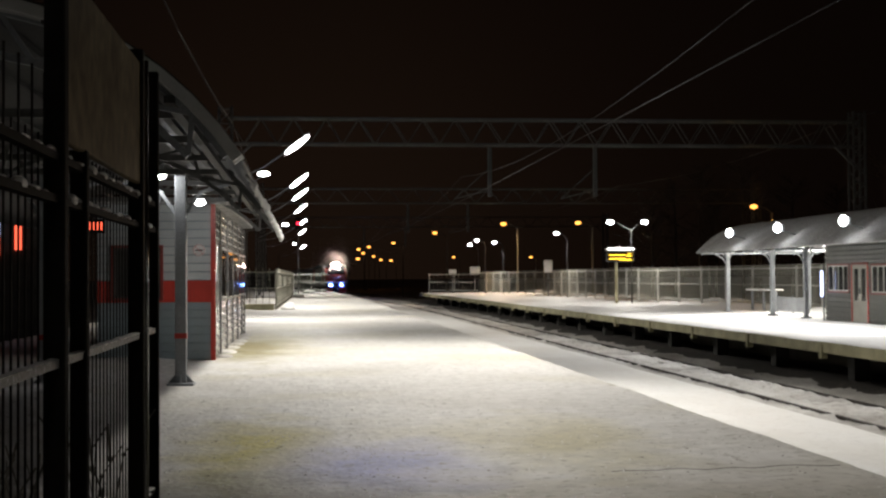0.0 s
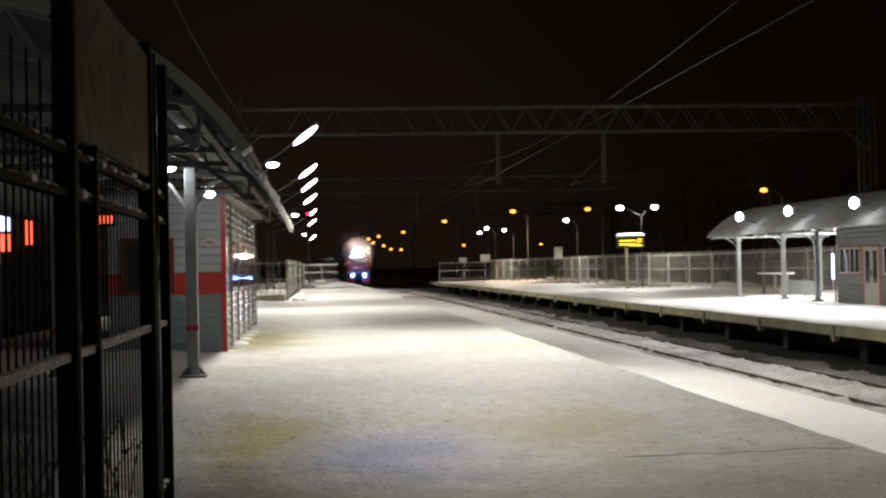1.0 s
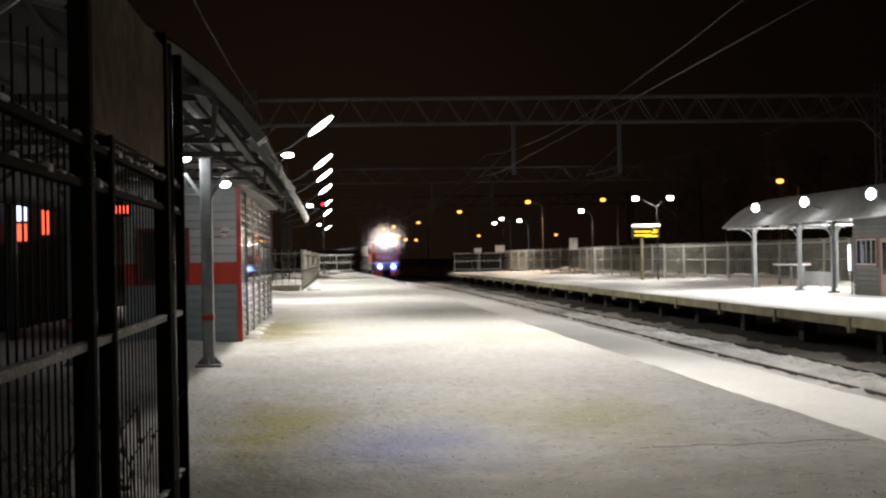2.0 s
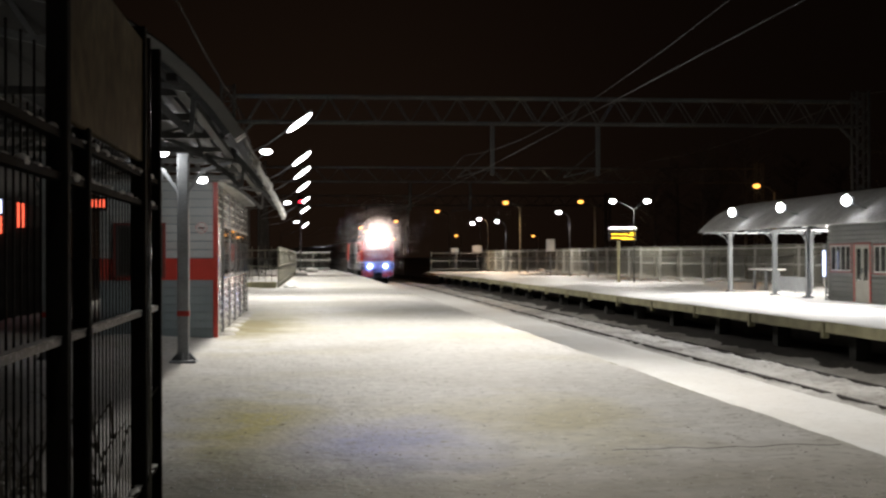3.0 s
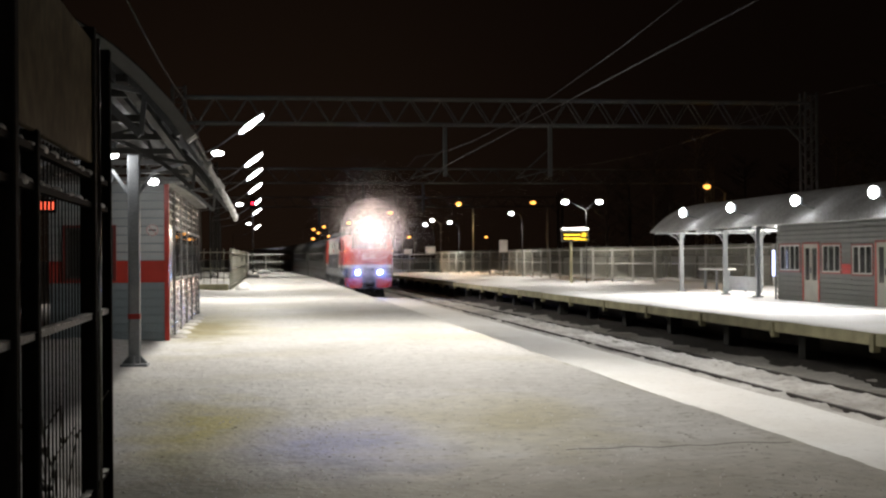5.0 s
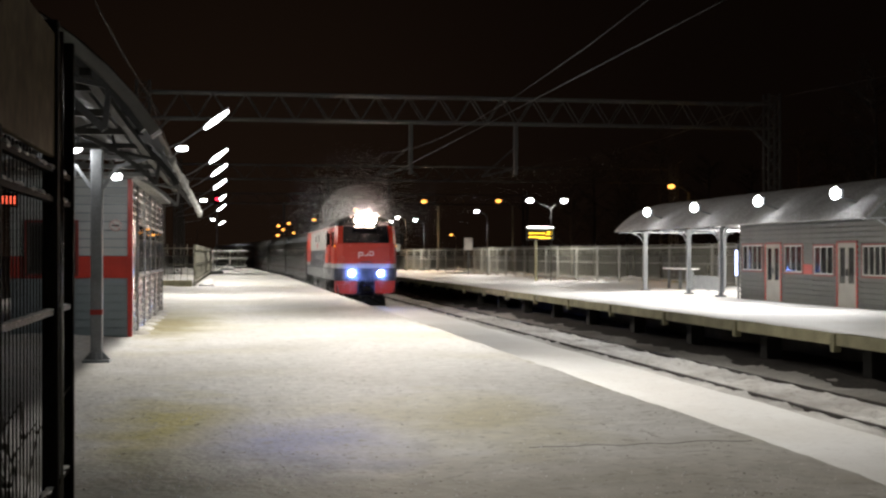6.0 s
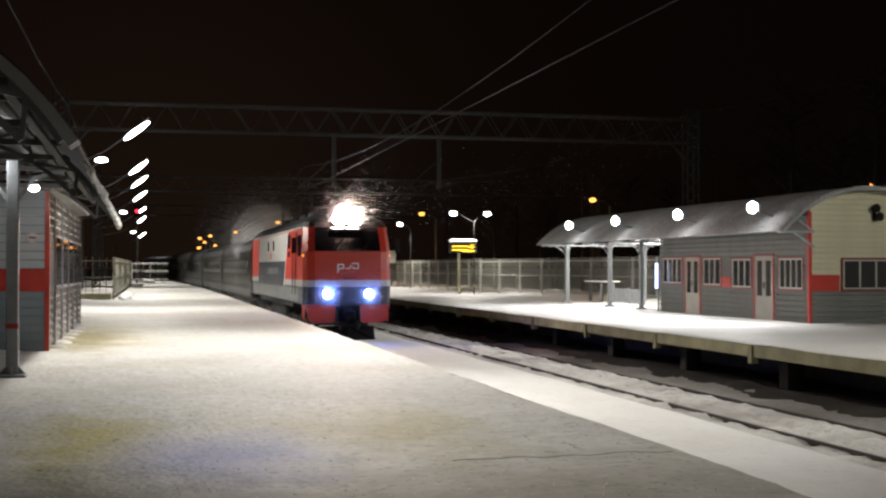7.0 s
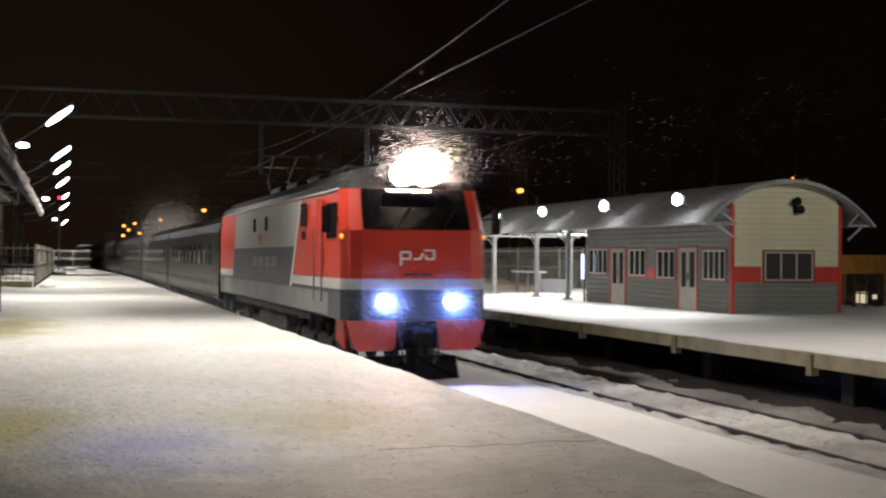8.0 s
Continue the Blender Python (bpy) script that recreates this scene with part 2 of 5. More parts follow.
GLASS_DARK = glassy("dark_glass", (0.015, 0.017, 0.02))
SCREEN_GLASS = glassy("windscreen_glass", (0.004, 0.004, 0.005), 0.04)
GLASS_ROOM = glassy("window_glass", (0.04, 0.04, 0.04), 0.03)
BARK = mat("bark", (0.025, 0.02, 0.017), 0.9, 0, 0.4, 3, 30, 0.5)
NEEDLES = mat("dark_twigs", (0.012, 0.011, 0.01), 0.9, 0, 0.4, 2, 20, 0.4)
RUBBER = mat("black_underframe", (0.018, 0.018, 0.018), 0.7, 0.1, 0.3, 5, 40, 0.2, cover=0.12)
LOCO_RED = mat("loco_red", (0.41, 0.027, 0.012), 0.38, 0.0, 0.05, 0.8, 6, 0.0)
LOCO_ROOF = mat("loco_roof", (0.016, 0.016, 0.017), 0.6, 0.0, 0.3, 1.5, 20, 0.05, gloss=0.1)
UNDERSIDE = mat("sooty_black", (0.008, 0.008, 0.008), 0.8, 0.0, 0.3, 4, 30, 0.1, gloss=0.1)
LOCO_SKIRT = mat("loco_skirt_red", (0.46, 0.024, 0.014), 0.35, 0.0, 0.15, 2, 30, 0.03)
LOCO_MID = mat("loco_mid_grey", (0.25, 0.26, 0.265), 0.4, 0.0, 0.3, 0.9, 14, 0.03, gloss=0.3)
LOCO_GREY = mat("loco_light_grey", (0.42, 0.42, 0.40), 0.35, 0.0, 0.15, 0.9, 14, 0.03)
LOCO_DARK = mat("loco_dark_grey", (0.035, 0.043, 0.058), 0.4, 0.0, 0.25, 1.2, 20, 0.03, cover=0.04, gloss=0.3)
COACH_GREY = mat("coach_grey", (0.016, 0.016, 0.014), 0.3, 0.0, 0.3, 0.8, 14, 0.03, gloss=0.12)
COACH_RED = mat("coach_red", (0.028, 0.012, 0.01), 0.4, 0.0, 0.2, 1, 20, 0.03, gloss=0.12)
MARK = mat("pale_lettering", (0.72, 0.72, 0.72), 0.4, 0, 0.05, 3, 30, 0)
LAMP_WHITE = glow("white_lamp", (0.96, 0.98, 1.0), 22)
LAMP_FLOOD = glow("flood_lamp", (0.95, 0.98, 1.0), 30)
LAMP_SODIUM = glow("sodium_lamp", (1.0, 0.40, 0.07), 3.2)
LAMP_RED = glow("red_signal", (1.0, 0.02, 0.05), 6)
LAMP_HEAD = glow("head_lamp", (1.0, 0.72, 0.58), 400)
LAMP_BLUE = glow("blue_lamp", (0.14, 0.25, 1.0), 260)
LED_AMBER = glow("amber_leds", (1.0, 0.62, 0.03), 1.6)
LED_RED = glow("red_leds", (1.0, 0.12, 0.06), 2.2)
LED_WHITE = glow("white_tube", (0.6, 0.66, 1.0), 3)
LED_WARM = glow("warm_window", (1.0, 0.85, 0.6), 0.6)
AMBER_MARK = glow("amber_marker", (1.0, 0.35, 0.03), 1.2)


# ---- mesh helpers ----
def box(bm, x0, x1, y0, y1, z0, z1, bevel=0.0):
    v = [bm.verts.new((x, y, z)) for x in (x0, x1) for y in (y0, y1) for z in (z0, z1)]
    f = [bm.faces.new([v[i] for i in q]) for q in ((0, 1, 3, 2), (4, 6, 7, 5), (0, 4, 5, 1), (2, 3, 7, 6), (0, 2, 6, 4), (1, 5, 7, 3))]
    if bevel:
        bmesh.ops.bevel(bm, geom=list({e for q in f for e in q.edges}), offset=bevel, segments=1, affect="EDGES")


def bar(bm, a, b, w, h=None, sides=4, r2=None):
    """A straight bar between two points, square or round."""
    a, b = Vector(a), Vector(b)
    m = (b - a).to_track_quat("Z", "Y").to_matrix()
    h = h or w
    turn = math.pi / sides
    rings = []
    for p, s in ((a, 1.0), (b, (r2 / w) if r2 else 1.0)):
        k = 1 / math.cos(turn) if sides == 4 else 1.0
        rings.append([bm.verts.new(p + m @ Vector((math.cos(turn + 2 * math.pi * i / sides) * w / 2 * k * s, math.sin(turn + 2 * math.pi * i / sides) * h / 2 * k * s, 0))) for i in range(sides)])
    for i in range(sides):
        bm.faces.new((rings[0][i], rings[0][(i + 1) % sides], rings[1][(i + 1) % sides], rings[1][i]))
    bm.faces.new(rings[0][::-1])
    bm.faces.new(rings[1])


def pipe(bm, pts, w, sides=6, h=None):
    """One bent tube through all the points."""
    pts = [Vector(p) for p in pts]
    segs = [(b - a).normalized() for a, b in zip(pts, pts[1:])]
    ref = min((Vector((1, 0, 0)), Vector((0, 1, 0)), Vector((0, 0, 1))), key=lambda r: max(abs(r.dot(s)) for s in segs))
    k = 1 / math.cos(math.pi / sides) if sides == 4 else 1.0
    rings = []
    for i, p in enumerate(pts):
        d = (segs[max(0, i - 1)] + segs[min(i, len(segs) - 1)]).normalized()
        u = d.cross(ref).normalized()
        v = d.cross(u)
        rings.append([bm.verts.new(p + k * (u * math.cos(a) * w / 2 + v * math.sin(a) * (h or w) / 2)) for a in [math.pi / sides + 2 * math.pi * q / sides for q in range(sides)]])
    for r0, r1 in zip(rings, rings[1:]):
        for i in range(sides):
            bm.faces.new((r0[i], r0[(i + 1) % sides], r1[(i + 1) % sides], r1[i]))
    bm.faces.new(rings[0][::-1])
    bm.faces.new(rings[-1])


def ball(bm, at, r, sx=1, sy=1, sz=1, seg=12):
    bmesh.ops.create_uvsphere(bm, u_segments=seg, v_segments=max(6, seg // 2), radius=r,
                              matrix=Matrix.Translation(at) @ Matrix.Diagonal((sx, sy, sz, 1)))


def plate(bm, pts, normal, depth):
    """A flat polygon with thickness along normal."""
    a = [bm.verts.new(p) for p in pts]
    b = [bm.verts.new(Vector(p) + Vector(normal) * depth) for p in pts]
    bm.faces.new(a[::-1])
    bm.faces.new(b)
    k = len(pts)
    for i in range(k):
        bm.faces.new((a[i], a[(i + 1) % k], b[(i + 1) % k], b[i]))


def mesh_of(name, bm, material, smooth=False):
    bmesh.ops.recalc_face_normals(bm, faces=bm.faces)
    me = bpy.data.meshes.new(name)
    bm.to_mesh(me)
    bm.free()
    me.materials.append(material)
    if smooth:
        me.polygons.foreach_set("use_smooth", [True] * len(me.polygons))
    return me


def part(name, bm, material, parent, label="", smooth=False):
    ob = new(name, mesh_of(name, bm, material, smooth))
    ob.parent = parent
    return tagged(ob, label)


def thing(name, label, category, at=(0, 0, 0), group="", kind=""):
    ob = new(name)
    ob.location = at
    ob.empty_display_size = 0.2
    return tagged(ob, label, category, group, kind)


def solid(name, bm, material, label, category, group="", kind="", smooth=False):
    return tagged(new(name, mesh_of(name, bm, material, smooth)), label, category, group, kind)


def piece(name, me, parent, at=(0, 0, 0), scale=(1, 1, 1)):
    ob = new(name, me)
    ob.parent, ob.location, ob.scale = parent, at, scale
    return ob


def B():
    return bmesh.new()


# ---- plan ----
NEAR_EDGE, FAR_EDGE, TRACK_1, TRACK_2 = 4.67, 12.65, 7.02, 10.83
RAIL_Z = -1.08


def bend(y):
    """How far the line has swung to the west at y: straight, then a wide curve."""
    return -max(0.0, y - 85) ** 2 / (2 * 1500)


def steps(y0, y1, first, grow):
    ys, y, s = [y0], y0, first
    while y < y1:
        y += s
        s *= grow
        ys.append(min(y, y1))
    return ys


def sheet(name, xs, ys, height, material, label, category, curved=True, kind="structure"):
    """A ground sheet over a grid of xs and ys that follows the line's curve."""
    verts = [(x + (bend(y) if curved else 0), y, height(x, y)) for y in ys for x in xs]
    k = len(xs)
    faces = [(j * k + i, j * k + i + 1, (j + 1) * k + i + 1, (j + 1) * k + i) for j in range(len(ys) - 1) for i in range(k - 1)]
    me = bpy.data.meshes.new(name)
    me.from_pydata(verts, [], faces)
    me.materials.append(material)
    me.polygons.foreach_set("use_smooth", [True] * len(faces))
    return tagged(new(name, me), label, category, "", kind)


def rough_at(x, y, s, a):
    return a * noise.noise(Vector((x * s, y * s, 3.7)))


def span(a, b, n):
    return [a + (b - a) * i / n for i in range(n + 1)]


# ---- ground and platforms ----
def lay_ground():
    xs = sorted([-1500, -400, -120, -60, -30, -15, -8, 2, 26, 30, 40, 60, 120, 400, 1500])
    ys = [-600, -100, -40, 0, 40, 80, 120, 160, 200, 260, 340, 500, 900, 2500]
    sheet("ground", xs, ys, lambda x, y: -1.45, SNOW_LAND, "dark snow-covered ground around the station", "ground", False)

    def bed(x, y):
        if x < 9.3:
            return -1.06 + rough_at(x, y, 0.5, 0.05) + (0.10 * max(0, 5.4 - x))
        if x > 11.7:
            return -1.11 + rough_at(x, y, 0.9, 0.10) + rough_at(x, y, 4.0, 0.05) - 0.35 * max(0, x - 13.2)
        pits = 0.8 * max(0, noise.noise(Vector((x * 4.2, y * 3.2, 3))) - 0.18)
        return -1.05 - (pits if 10.1 < x < 11.55 else 0.05) + rough_at(x, y, 1.6, 0.06) + rough_at(x, y, 7.5, 0.045)
    xs = span(4.5, 9.3, 8) + span(9.5, 10.0, 3) + span(10.12, 11.55, 12) + [11.72, 11.9, 12.1, 12.3, 12.5, 12.7, 12.9, 13.2, 13.5, 13.8]
    sheet("track_bed", xs, steps(-12, 60, 0.14, 1.0022) + steps(62, 420, 1.2, 1.03), bed, SNOW_LUMPS, "snow lying lumpy over the track bed between the platforms", "snow")
    # strip in the platform's shade, darkened by its material
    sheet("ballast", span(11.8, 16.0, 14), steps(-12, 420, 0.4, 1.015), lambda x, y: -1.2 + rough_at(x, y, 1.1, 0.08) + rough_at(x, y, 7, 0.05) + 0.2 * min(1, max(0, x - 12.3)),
          BALLAST, "ballast with traces of snow beside the far platform, the shade painted in", "ballast")
    xs = span(4.5, 9.75, 14)
    sheet("track_snow", xs, steps(-12, 420, 0.5, 1.02), lambda x, y: -1.02 + rough_at(x, y, 0.6, 0.035) - max(0, x - 9.45) * 0.35,
          SNOW_BED, "smooth fresh snow covering the nearer track", "snow")


def edge_lip(x, y):
    return -0.03 * max(0, (x - (NEAR_EDGE - 0.12)) / 0.12)


def near_platform():
    ys = steps(-14, 40, 0.12, 1.002) + steps(41, 150, 0.6, 1.02)
    xs = span(-7.5, -2, 14) + span(-1.8, NEAR_EDGE - 0.12, 44) + [NEAR_EDGE - 0.05, NEAR_EDGE]

    def h(x, y):
        drift = 0.28 * max(0, min(1, (-2.1 - x) / 1.0)) * (1 if y < 17 else 0.35) * (0.5 + abs(noise.noise(Vector((x, y, 0)))))
        return rough_at(x, y, 0.6, 0.025) + rough_at(x, y, 2.6, 0.016) + rough_at(x, y, 5, 0.006) + edge_lip(x, y) + drift
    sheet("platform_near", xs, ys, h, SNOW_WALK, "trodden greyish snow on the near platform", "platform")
    bm = B()
    ys = steps(-14, 150, 3, 1.03)
    for y0, y1 in zip(ys, ys[1:]):
        v = [bm.verts.new((NEAR_EDGE + bend(y) - 0.004 + dx, y, z)) for y in (y0, y1) for dx in (-0.25, 0) for z in (-0.035, -1.5)]
        for q in ((0, 1, 5, 4), (2, 3, 7, 6), (0, 2, 6, 4)):
            bm.faces.new([v[i] for i in q])
    solid("platform_near_face", bm, CONCRETE, "pale concrete side wall of the near platform", "platform", kind="structure")


def far_platform():
    ys = steps(-10, 132, 0.5, 1.012)
    sheet("platform_far", [FAR_EDGE, FAR_EDGE + 0.06] + span(12.9, 24.5, 26), ys,
          lambda x, y: 0.0 + rough_at(x, y, 0.7, 0.02) + rough_at(x, y, 2.8, 0.008) - (0.03 if x <= FAR_EDGE else 0) + (0.25 * max(0, x - 21.7) / 2 * (0.6 + noise.noise(Vector((x, y * 0.5, 0))))),
          SNOW_FAR, "bright fresh snow on the far platform", "platform")
    deck = thing("platform_far_deck", "concrete deck of the far platform on pillars", "platform", kind="structure")
    # edge beams, brackets and pillars
    bm = B()
    box(bm, 0, 0.22, 0.012, 5.188, -0.30, -0.035, 0.012)
    beam = mesh_of("edge_beam", bm, CONCRETE)
    bm = B()
    box(bm, -0.05, 0.12, -0.09, 0.09, -0.44, -0.05, 0.015)
    bracket = mesh_of("bracket", bm, CONCRETE)
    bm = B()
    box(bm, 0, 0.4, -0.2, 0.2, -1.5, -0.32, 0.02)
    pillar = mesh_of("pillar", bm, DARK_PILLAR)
    for i in range(-5, 21):
        y = 19.6 + 5.2 * i
        b0, b1 = bend(y), bend(y + 5.2)
        q = piece("edge_beam", beam, deck, (FAR_EDGE + b0, y, 0))
        q.rotation_euler[2] = -math.atan2(b1 - b0, 5.2)
        piece("bracket", bracket, deck, (FAR_EDGE + b0, y, 0))
        piece("pillar", pillar, deck, (FAR_EDGE + 0.75 + b0, y, 0))
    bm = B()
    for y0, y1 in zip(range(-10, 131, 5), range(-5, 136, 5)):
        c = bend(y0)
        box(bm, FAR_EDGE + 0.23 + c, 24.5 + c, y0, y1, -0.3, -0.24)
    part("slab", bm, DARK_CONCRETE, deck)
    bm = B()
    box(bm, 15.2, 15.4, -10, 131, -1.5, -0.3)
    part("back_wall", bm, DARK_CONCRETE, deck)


def rails():
    prof = [(-0.065, 0), (0.065, 0), (0.012, 0.03), (0.012, 0.12), (0.036, 0.135), (0.036, 0.18), (-0.036, 0.18), (-0.036, 0.135), (-0.012, 0.12), (-0.012, 0.03)]
    for track, dz in ((TRACK_1, 0), (TRACK_2, 0.035)):
        for side in (-0.76, 0.76):
            bm = B()
            rings = [[bm.verts.new((track + side + bend(y) + a, y, RAIL_Z + dz - 0.18 + b)) for a, b in prof] for y in [-12, 20, 50, 85] + list(range(95, 425, 10))]
            for r0, r1 in zip(rings, rings[1:]):
                for i in range(len(prof)):
                    bm.faces.new((r0[i], r0[(i + 1) % 10], r1[(i + 1) % 10], r1[i]))
            solid("rail", bm, RAIL_TOP, "dark steel rail lying in the snow", "rail", "rails of the two tracks")


def crumbs_and_joint():
    """Loose snow crumbs kicked about on the near platform, and a slab joint that shows through."""
    rnd = random.Random(7)
    verts, faces = [], []
    for i in range(7000):
        y = 7.5 + 16 * rnd.random() ** 1.4
        x = rnd.uniform(-1.6, NEAR_EDGE - 0.15)
        if noise.noise(Vector((x * 0.9, y * 0.9, 9))) < rnd.uniform(-0.35, 0.25):
            continue
        r = 0.004 + 0.010 * rnd.random() ** 3
        k = len(verts)
        z = rough_at(x, y, 0.6, 0.025) + rough_at(x, y, 2.6, 0.016)
        a0 = rnd.uniform(0, 6.28)
        for q in range(5):
            a = a0 + q * 1.2566
            verts.append((x + r * rnd.uniform(0.7, 1.3) * math.cos(a), y + r * rnd.uniform(0.7, 1.3) * math.sin(a), z - 0.006))
        verts.append((x, y, z + r * rnd.uniform(0.6, 1.1)))
        faces.extend((k + q, k + (q + 1) % 5, k + 5) for q in range(5))
    me = bpy.data.meshes.new("snow_crumbs")
    me.from_pydata(verts, [], faces)
    me.materials.append(SNOW_FAR)
    tagged(new("snow_crumbs", me), "loose crumbs of dirty snow scattered on the platform", "snow", "", "stuff")
    # flat dark lumps that stand in for shadows in the footprints
    verts, faces = [], []
    for i in range(1500):
        y = 8.0 + 8.0 * rnd.random() ** 1.8
        x = rnd.uniform(-1.6, NEAR_EDGE - 0.2)
        if noise.noise(Vector((x * 0.5, y * 0.5, 4))) < rnd.uniform(-0.5, 0.4):
            continue
        r = 0.004 + 0.013 * rnd.random() ** 2
        k = len(verts)
        z = rough_at(x, y, 0.6, 0.025) + rough_at(x, y, 2.6, 0.016)
        for q in range(6):
            a = q * 1.0472
            verts.append((x + r * rnd.uniform(0.8, 1.9) * math.cos(a), y + r * rnd.uniform(0.4, 1.0) * math.sin(a), z - 0.004))
        verts.append((x, y, z + 0.002 + r * rnd.uniform(0.1, 0.3)))
        faces.extend((k + q, k + (q + 1) % 6, k + 6) for q in range(6))
    me = bpy.data.meshes.new("shade_flecks")
    me.from_pydata(verts, [], faces)
    me.materials.append(DULL_ICE)
    tagged(new("shade_flecks", me), "small dark clods imitating the shadowed flecks in trodden snow", "dirt", "", "stuff")
    bm = B()
    pts = [(2.5 + i * 0.1, 10.22 + 0.02 * math.sin(i * 1.3) + 0.012 * i / 3) for i in range(21)]
    for (xa, ya), (xb, yb) in zip(pts, pts[1:]):
        za, zb = [rough_at(x, y, 0.6, 0.025) + rough_at(x, y, 2.6, 0.016) + rough_at(x, y, 5, 0.006) + 0.004 for x, y in ((xa, ya), (xb, yb))]
        v = [bm.verts.new(p) for p in ((xa, ya - 0.007, za), (xb, yb - 0.007, zb), (xb, yb + 0.008, zb + 0.003), (xa, ya + 0.008, za + 0.003))]
        bm.faces.new(v)
    solid("slab_joint", bm, DARK_CONCRETE, "dark joint between platform slabs showing through the snow", "joint", kind="structure")


lay_ground()
crumbs_and_joint()
near_platform()
far_platform()
rails()


# ---- buildings with siding ----
def siding(parent, name, along, at, length, z0, z1, material, normal, pitch=0.2, lap=0.028, ledge=False):
    """Horizontal boards, each a lapped piece. along: 'x' or 'y'; normal: +1 or -1; ledge: proud at the upper edge."""
    n = max(1, round((z1 - z0) / pitch))
    h = (z1 - z0) / n
    bm = B()
    t0, t1 = lap, 0.006
    if along == "x":
        pts = [(0, 0, 0.012), (0, normal * t0, 0.012), (0, normal * t0, 0.03), (0, normal * t1, h - 0.004), (0, 0, h - 0.004)]
        plate(bm, pts, (1, 0, 0), length)
    else:
        pts = [(0, 0, 0.012), (normal * t0, 0, 0.012), (normal * t0, 0, 0.03), (normal * t1, 0, h - 0.004), (0, 0, h - 0.004)]
        plate(bm, pts, (0, 1, 0), length)
    if ledge:
        for v in bm.verts:
            v.co.z = h - 0.012 - v.co.z + 0.012
    me = mesh_of(name, bm, material)
    for i in range(n):
        piece(name, me, parent, (at[0], at[1], z0 + i * h))


def window(parent, along, at, w, h, panes, normal, frame_mat=WINDOW_GREY, trim=True, deep=0.04):
    """A window with red casing, white frame, panes and mullions; at: lower corner on the wall plane."""
    win = new("window")
    win.parent = parent
    win.location = at

    def put(name, a0, a1, d0, d1, z0, z1, m):
        bm = B()
        d0, d1 = sorted((normal * d0, normal * d1))
        if along == "x":
            box(bm, a0, a1, d0, d1, z0, z1)
        else:
            box(bm, d0, d1, a0, a1, z0, z1)
        part(name, bm, m, win)
    if trim:
        c = 0.055
        put("casing", -c, w + c, 0.0, 0.045, h, h + c, RED_DULL)
        put("casing", -c, w + c, 0.0, 0.05, -c, 0, RED_DULL)
        put("casing", -c, 0, 0.0, 0.045, 0, h, RED_DULL)
        put("casing", w, w + c, 0.0, 0.045, 0, h, RED_DULL)
    f = 0.048
    put("window_frame", 0, w, 0.0, deep, 0, f, frame_mat)
    put("window_frame", 0, w, 0.0, deep, h - f, h, frame_mat)
    for i in range(panes + 1):
        x = i * (w - f) / panes
        put("mullion", x, x + f, 0.0, deep - 0.002, f, h - f, frame_mat)
    for i in range(panes):
        x = i * (w - f) / panes + f
        put("pane", x, x + (w - f) / panes - f, 0.004, 0.014, f, h - f, GLASS_ROOM)
    return win


def door(parent, at, w, h, normal):
    """A pale half-glazed double door in a wall that runs along y."""
    d = new("door")
    d.parent = parent
    d.location = at

    def put(name, a0, a1, t0, t1, z0, z1, m):
        bm = B()
        t0, t1 = sorted((normal * t0, normal * t1))
        box(bm, t0, t1, a0, a1, z0, z1)
        part(name, bm, m, d)
    c = 0.07
    put("casing", -c, w + c, 0, 0.05, h, h + c, RED_DULL)
    put("casing", -c, 0, 0, 0.05, 0, h, RED_TRIM)
    put("casing", w, w + c, 0, 0.05, 0, h, RED_TRIM)
    put("leaf_panel", 0, w, 0, 0.03, 0, 0.72, DOOR_PAINT)
    for x0, x1 in ((0, 0.13), (w / 2 - 0.11, w / 2 + 0.11), (w - 0.13, w)):
        put("stile", x0, x1, 0, 0.034, 0.72, h, DOOR_PAINT)
    for x0, x1 in ((0.13, w / 2 - 0.11), (w / 2 + 0.11, w - 0.13)):
        put("top_rail", x0, x1, 0, 0.034, h - 0.14, h, DOOR_PAINT)
        put("pane", x0, x1, 0.004, 0.014, 0.72, h - 0.14, GLASS_ROOM)
    put("handle", w / 2 - 0.05, w / 2 - 0.02, 0.034, 0.08, 0.95, 1.15, GALV)


def arch(x0, x1, z_eave, z_top, n=20):
    """Points of a segmental arch between two eaves."""
    half, rise = (x1 - x0) / 2, z_top - z_eave
    r = (half * half + rise * rise) / (2 * rise)
    a = math.asin(half / r)
    return [((x0 + x1) / 2 + r * math.sin(-a + 2 * a * i / n), z_top - r + r * math.cos(-a + 2 * a * i / n)) for i in range(n + 1)]


